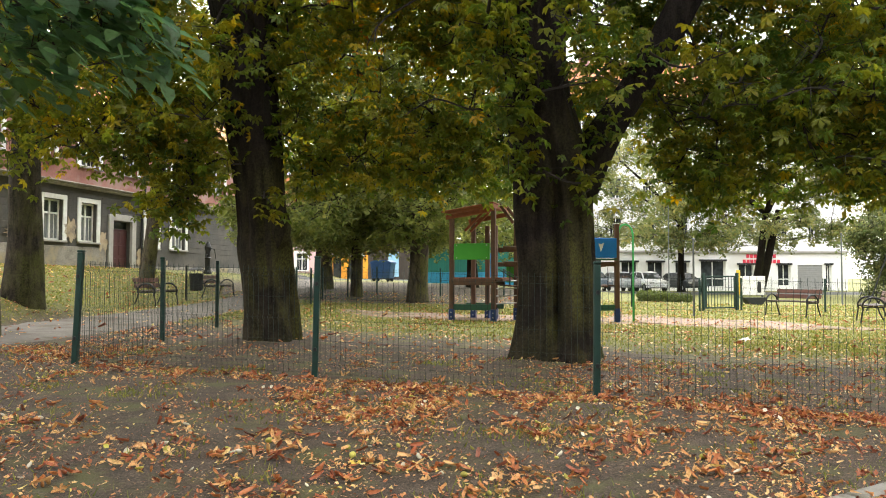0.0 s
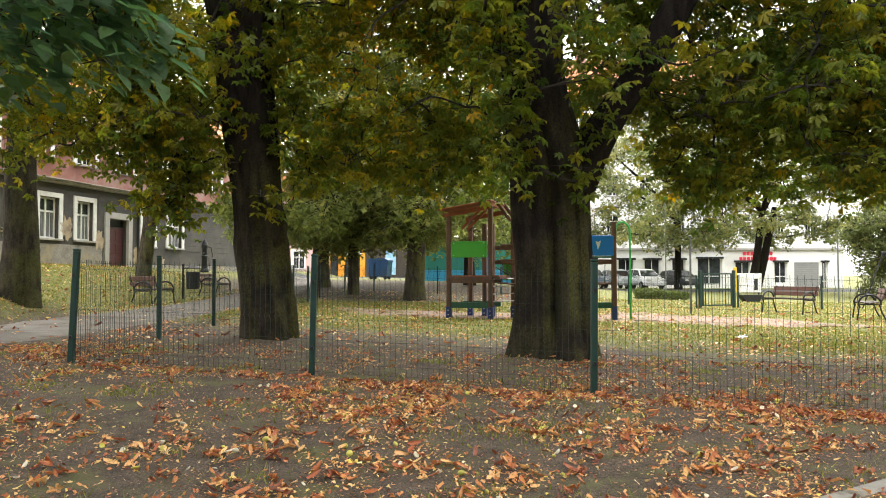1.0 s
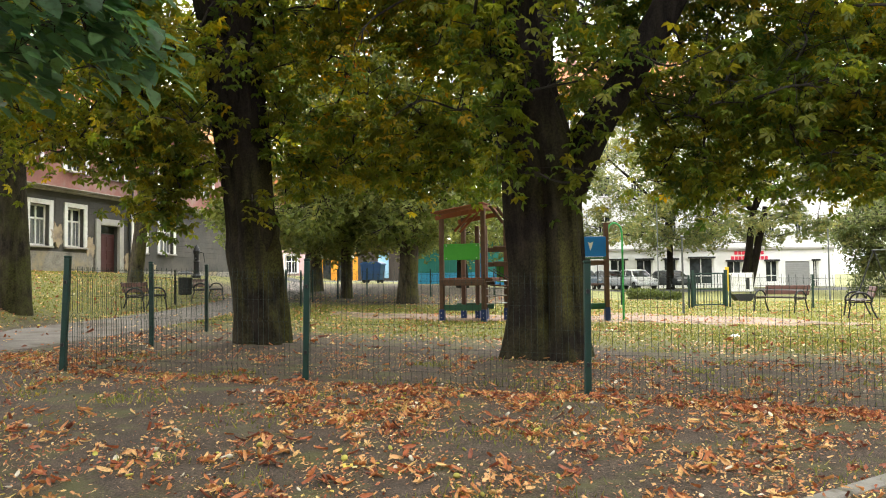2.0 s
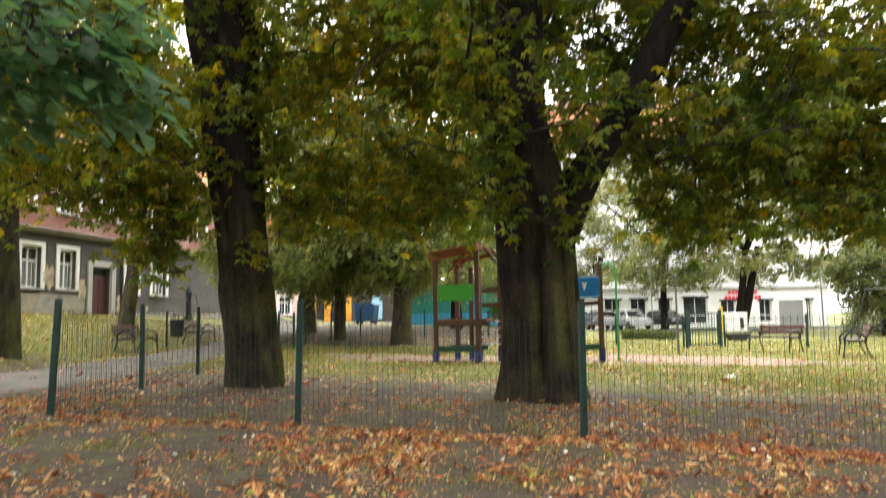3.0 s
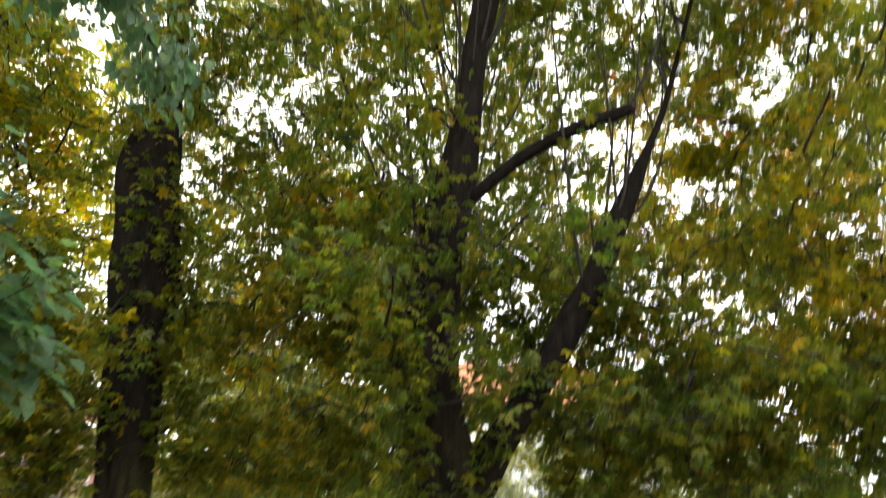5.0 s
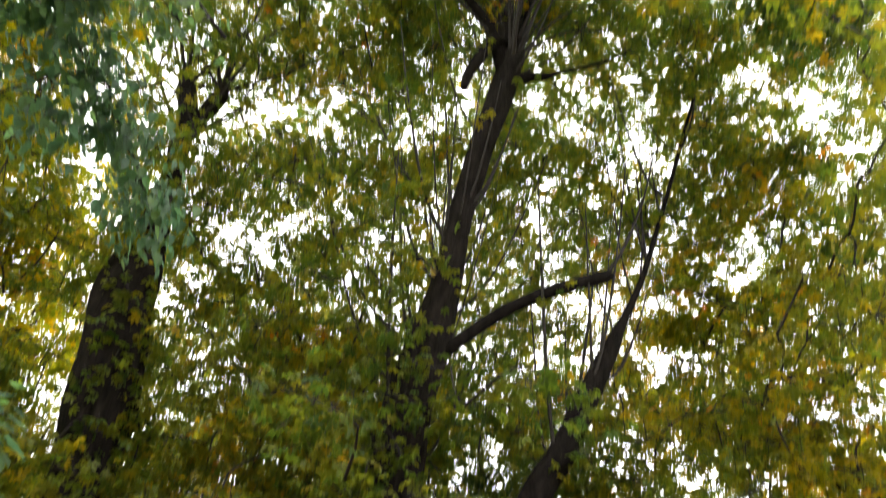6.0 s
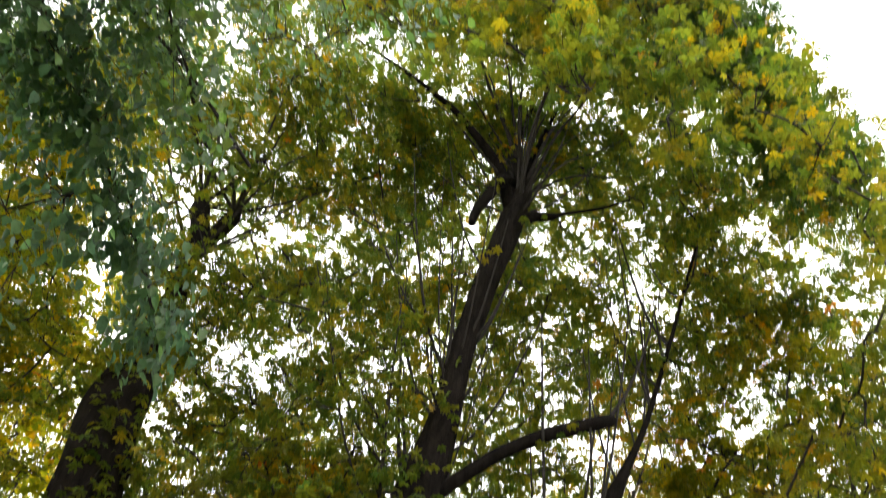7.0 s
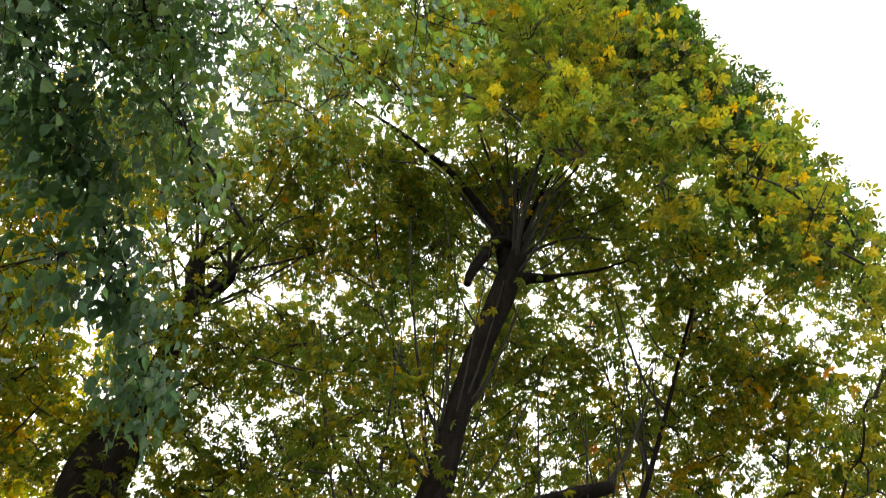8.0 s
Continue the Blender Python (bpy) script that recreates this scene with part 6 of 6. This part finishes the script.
# clipped hedges
def hedge(x0, x1, y, h, n, seed, label):
    hd = thing("hedge", pose(0, 0, 0), label, "hedge", "hedges")
    rng = np.random.default_rng(seed)
    px, py = rng.uniform(x0, x1, n), y + rng.uniform(-0.45, 0.45, n)
    pz = np.array([ground_z(a, b) for a, b in zip(px, py)]) + rng.uniform(0.02, h, n) * (1 + 0.15 * np.sin(px * 2.3))
    v, f, t = scatter(OVAL, np.stack([px, py, pz], 1), rotations(rng, n, 0.9), rng.uniform(0.09, 0.16, n), np.full(n, 0.25))
    tagged(new("foliage", fast_mesh("foliage", v, f, leaf_hedge, t)), kind="stuff").parent = hd
    w = Shape()
    for k in range(24):
        x = x0 + (x1 - x0) * k / 24
        z = ground_z(x, y)
        w.tube([(x, y, z), (x + 0.05, y + 0.05, z + h * 0.8)], [0.014, 0.006], 4, False)
    part("stems", w, twig_bark, hd)


hedge(8.4, 10.6, 30.5, 0.36, 2600, 5, "low clipped dark green hedge on the lawn")
hedge(21.5, 29.0, 36.5, 0.9, 7000, 6, "waist-high dark hedge along the lawn's far edge")

# ---- grass and fallen leaves ----
def grassy(x, y):
    if x < -7.3:
        return min(1, (-7.3 - x) / 0.8) * (1 if y > 7 else 0.2)
    if math.hypot(x + 2.0, y - 31.5) < 8.4:
        return 0.12
    k = (y + 0.45 * x + 2.4 * noise.noise((x * 0.5, y * 0.5, 9.3)) - 11.2) / 3.0
    return min(max(k, 0), 1)


rng = np.random.default_rng(7)
blades = []
while len(blades) < 60000:
    y = 9.5 + 20 * rng.random() ** 1.6
    x = rng.uniform(-0.72, 0.72) * y
    if -7.3 < x < -4.8 or (abs(y - 17.2) < 1.6 and -2 < x < 9 and rng.random() < 0.85):
        continue
    if rng.random() < grassy(x, y):
        blades.append((x, y, ground_z(x, y)))
while len(blades) < 74000:
    x, y = rng.uniform(-24, 24), rng.uniform(8, 32)
    if abs(x) > 0.7 * y and not -7.4 < x < -4.7 and rng.random() < grassy(x, y):
        blades.append((x, y, ground_z(x, y)))
for k in range(110):
    cx, cy = rng.uniform(-5, 6), rng.uniform(1.6, 8.5)
    for q in range(45):
        x, y = cx + rng.normal(0, 0.13), cy + rng.normal(0, 0.13)
        blades.append((x, y, ground_z(x, y)))
P = np.array(blades)
n = len(P)
h = rng.uniform(0.015, 0.055, n)
a = rng.uniform(0, 2 * np.pi, n)
bend = rng.normal(0, 0.7, (n, 2))
wd = 0.002 + 0.0008 * P[:, 1]
base0 = P + np.stack([np.cos(a) * wd, np.sin(a) * wd, np.zeros(n) - 0.01], 1)
base1 = P - np.stack([np.cos(a) * wd, np.sin(a) * wd, np.zeros(n) + 0.01], 1)
tip = P + np.stack([bend[:, 0] * h, bend[:, 1] * h, h], 1)
v = np.stack([base0, base1, tip], 1).reshape(-1, 3)
tagged(new("grass", fast_mesh("grass", v, np.arange(3 * n).reshape(-1, 3), grass_blade, np.repeat(rng.uniform(0, 1, n), 3))), "thin yellow-green autumn grass", "grass", kind="stuff")


def curled(kind):
    """Three dry shapes: a single curled leaflet, a crumpled whole leaf, a small oval leaf."""
    if kind == 0:
        v, f = [], []
        for i in range(4):
            t = i / 3
            w = 0.19 * math.sin(math.pi * (0.12 + 0.85 * t)) ** 0.8
            z = 0.2 * (t - 0.45) ** 2 + 0.01
            v += [(t - 0.5, -w * 0.8, z + 0.16 * (0.4 + t)), (t - 0.5, 0.0, z), (t - 0.5, w, z + 0.11)]
        for i in range(3):
            for j in range(2):
                q = i * 3 + j
                f += [(q, q + 1, q + 4), (q, q + 4, q + 3)]
        return np.array(v), np.array(f)
    if kind == 1:
        v, f = PALM
        v = v.copy()
        v[:, 2] = 0.22 * np.abs(np.sin(v[:, 0] * 9 + v[:, 1] * 5)) + 0.02
        v[:, :2] *= 0.8
        return v, f
    v, f = OVAL
    v = v.copy()
    v[:, 1] *= 1.7
    v[:, 2] = np.abs(v[:, 2]) + 0.04 * np.abs(v[:, 1]) * 4
    return v, f


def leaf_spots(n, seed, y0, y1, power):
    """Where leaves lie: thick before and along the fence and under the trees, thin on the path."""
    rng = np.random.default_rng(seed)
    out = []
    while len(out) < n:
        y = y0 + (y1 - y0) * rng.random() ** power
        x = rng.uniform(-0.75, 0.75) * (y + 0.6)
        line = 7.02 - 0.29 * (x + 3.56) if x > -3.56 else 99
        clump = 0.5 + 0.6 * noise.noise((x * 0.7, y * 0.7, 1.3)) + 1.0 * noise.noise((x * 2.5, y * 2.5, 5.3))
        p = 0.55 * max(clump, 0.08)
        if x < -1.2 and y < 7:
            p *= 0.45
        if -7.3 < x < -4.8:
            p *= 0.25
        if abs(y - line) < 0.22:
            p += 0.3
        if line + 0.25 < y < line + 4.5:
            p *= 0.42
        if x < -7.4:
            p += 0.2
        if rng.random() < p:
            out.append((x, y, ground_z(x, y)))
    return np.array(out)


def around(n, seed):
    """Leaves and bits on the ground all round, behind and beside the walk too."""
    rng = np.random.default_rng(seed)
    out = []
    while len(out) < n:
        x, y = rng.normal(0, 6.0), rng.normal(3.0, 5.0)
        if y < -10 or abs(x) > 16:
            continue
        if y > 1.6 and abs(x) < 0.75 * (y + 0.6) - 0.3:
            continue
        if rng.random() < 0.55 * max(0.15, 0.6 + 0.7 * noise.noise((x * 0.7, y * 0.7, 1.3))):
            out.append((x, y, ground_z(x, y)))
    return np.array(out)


litter = thing("fallen_leaves", pose(0, 0, 0), "dry brown, orange and yellow chestnut leaves on the earth", "leaves", kind="stuff")
shapes = [curled(0), curled(1), curled(2)]
rng = np.random.default_rng(8)
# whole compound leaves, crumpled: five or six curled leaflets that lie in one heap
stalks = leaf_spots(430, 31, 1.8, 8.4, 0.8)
heap = np.repeat(np.arange(len(stalks)), rng.integers(4, 8, len(stalks)))
leaflets = stalks[heap] + np.concatenate([rng.normal(0, 0.026, (len(heap), 2)), rng.uniform(0.0, 0.018, (len(heap), 1))], 1)
heap_tone = np.clip((rng.beta(1.3, 3.0, len(stalks)) * 0.75)[heap] + rng.normal(0, 0.07, len(heap)), 0, 0.8)
v, f, t = scatter(shapes[0], leaflets + np.array([0, 0, 0.008]), rotations(rng, len(heap), 0.5), rng.uniform(0.035, 0.08, len(heap)), heap_tone)
tagged(new("leaf_litter", fast_mesh("leaf_litter", v, f, leaf_fallen, t)), kind="stuff").parent = litter
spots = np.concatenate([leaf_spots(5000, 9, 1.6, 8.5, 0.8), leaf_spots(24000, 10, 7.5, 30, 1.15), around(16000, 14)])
near = np.argsort(np.hypot(spots[:, 0], spots[:, 1] - 2.6))
far_off = (spots[:, 1] > 9) | (np.arange(len(spots)) >= len(spots) - 16000)
kinds = np.where(far_off, rng.choice(3, len(spots), p=[0.05, 0.0, 0.95]), rng.choice(3, len(spots), p=[0.37, 0.13, 0.5]))
sizes = np.choose(kinds, [rng.uniform(0.03, 0.085, len(spots)), rng.uniform(0.05, 0.1, len(spots)), rng.uniform(0.018, 0.04, len(spots))])
sizes = sizes * np.where(far_off, rng.uniform(1.1, 2.2, len(spots)), 1.0)
tone = np.choose(kinds, [rng.beta(1.1, 1.9, len(spots)) * 0.95, rng.beta(1.2, 2.0, len(spots)) * 0.9, rng.beta(1.3, 1.5, len(spots))])
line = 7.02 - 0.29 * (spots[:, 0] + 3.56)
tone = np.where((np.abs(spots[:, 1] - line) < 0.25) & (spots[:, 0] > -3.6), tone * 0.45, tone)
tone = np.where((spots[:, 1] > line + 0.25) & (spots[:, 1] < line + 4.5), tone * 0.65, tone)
white = (kinds == 2) & (rng.random(len(spots)) < 0.13)
tone = np.where(white, 1.0, tone)
turns = rotations(rng, len(spots), 0.42)
rest = near[300:]
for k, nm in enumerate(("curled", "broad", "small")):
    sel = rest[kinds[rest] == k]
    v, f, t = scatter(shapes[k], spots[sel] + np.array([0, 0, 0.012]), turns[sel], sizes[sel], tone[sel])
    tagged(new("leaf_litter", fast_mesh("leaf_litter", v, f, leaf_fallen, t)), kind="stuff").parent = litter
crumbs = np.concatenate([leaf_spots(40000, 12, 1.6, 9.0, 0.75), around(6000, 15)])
m = len(crumbs)
v, f, t = scatter((np.array([(-0.5, -0.25, 0), (0.5, -0.1, 0.05), (0.3, 0.35, 0.12), (-0.4, 0.2, 0.05)]), np.array([(0, 1, 2), (0, 2, 3)])), crumbs + np.array([0, 0, 0.006]), rotations(rng, m, 0.4), rng.uniform(0.006, 0.026, m), rng.uniform(0, 1, m) ** 1.1)
tagged(new("leaf_litter", fast_mesh("leaf_litter", v, f, leaf_fallen, t)), kind="stuff").parent = litter
protos = {}
for i in near[:300]:
    key = (int(kinds[i]), int(tone[i] * 6))
    if key not in protos:
        v, f = shapes[key[0]]
        protos[key] = fast_mesh("leaf", v, f, leaf_fallen, np.full(len(v), min(1.0, (key[1] + 0.5) / 6)))
    ob = new("leaf", protos[key])
    ob.parent = litter
    ob.matrix_basis = Matrix.Translation(tuple(spots[i] + np.array([0, 0, 0.012]))) @ Matrix(turns[i].tolist()).to_4x4() @ Matrix.Scale(float(sizes[i]), 4)


# split chestnut husks: green-yellow outside, cream within
husks = thing("chestnut_husks", pose(0, 0, 0), "split yellow-green chestnut husks with cream linings on the earth", "husks", kind="stuff")
shell = Shape().lathe([(0.3, -0.42), (0.46, -0.2), (0.5, 0.0), (0.43, 0.02), (0.38, -0.15), (0.02, -0.3)], (0, 0, 0.42), 9).mesh("husk", husk_green, True)
lining = Shape().lathe([(0.05, -0.4), (0.4, -0.24), (0.5, 0.02), (0.44, 0.04), (0.3, -0.12), (0.02, -0.22)], (0, 0, 0.4), 9).mesh("husk", husk_cream, True)
ball = Shape().lathe([(0.12, 0.0), (0.4, 0.14), (0.5, 0.42), (0.42, 0.74), (0.14, 0.92)], (0, 0, 0), 9).mesh("husk", husk_green, True)
hr = random.Random(19)
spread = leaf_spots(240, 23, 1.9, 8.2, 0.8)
for x, y, z in spread:
    ob = new("husk", hr.choice([shell, lining, lining, ball]))
    ob.parent = husks
    d = hr.uniform(0.022, 0.042)
    ob.matrix_basis = pose(float(x), float(y), float(z) + 0.004, hr.uniform(-50, 50), hr.uniform(-50, 50), hr.uniform(0, 360)) @ Matrix.Diagonal((d, d, d * hr.uniform(0.6, 0.9), 1))
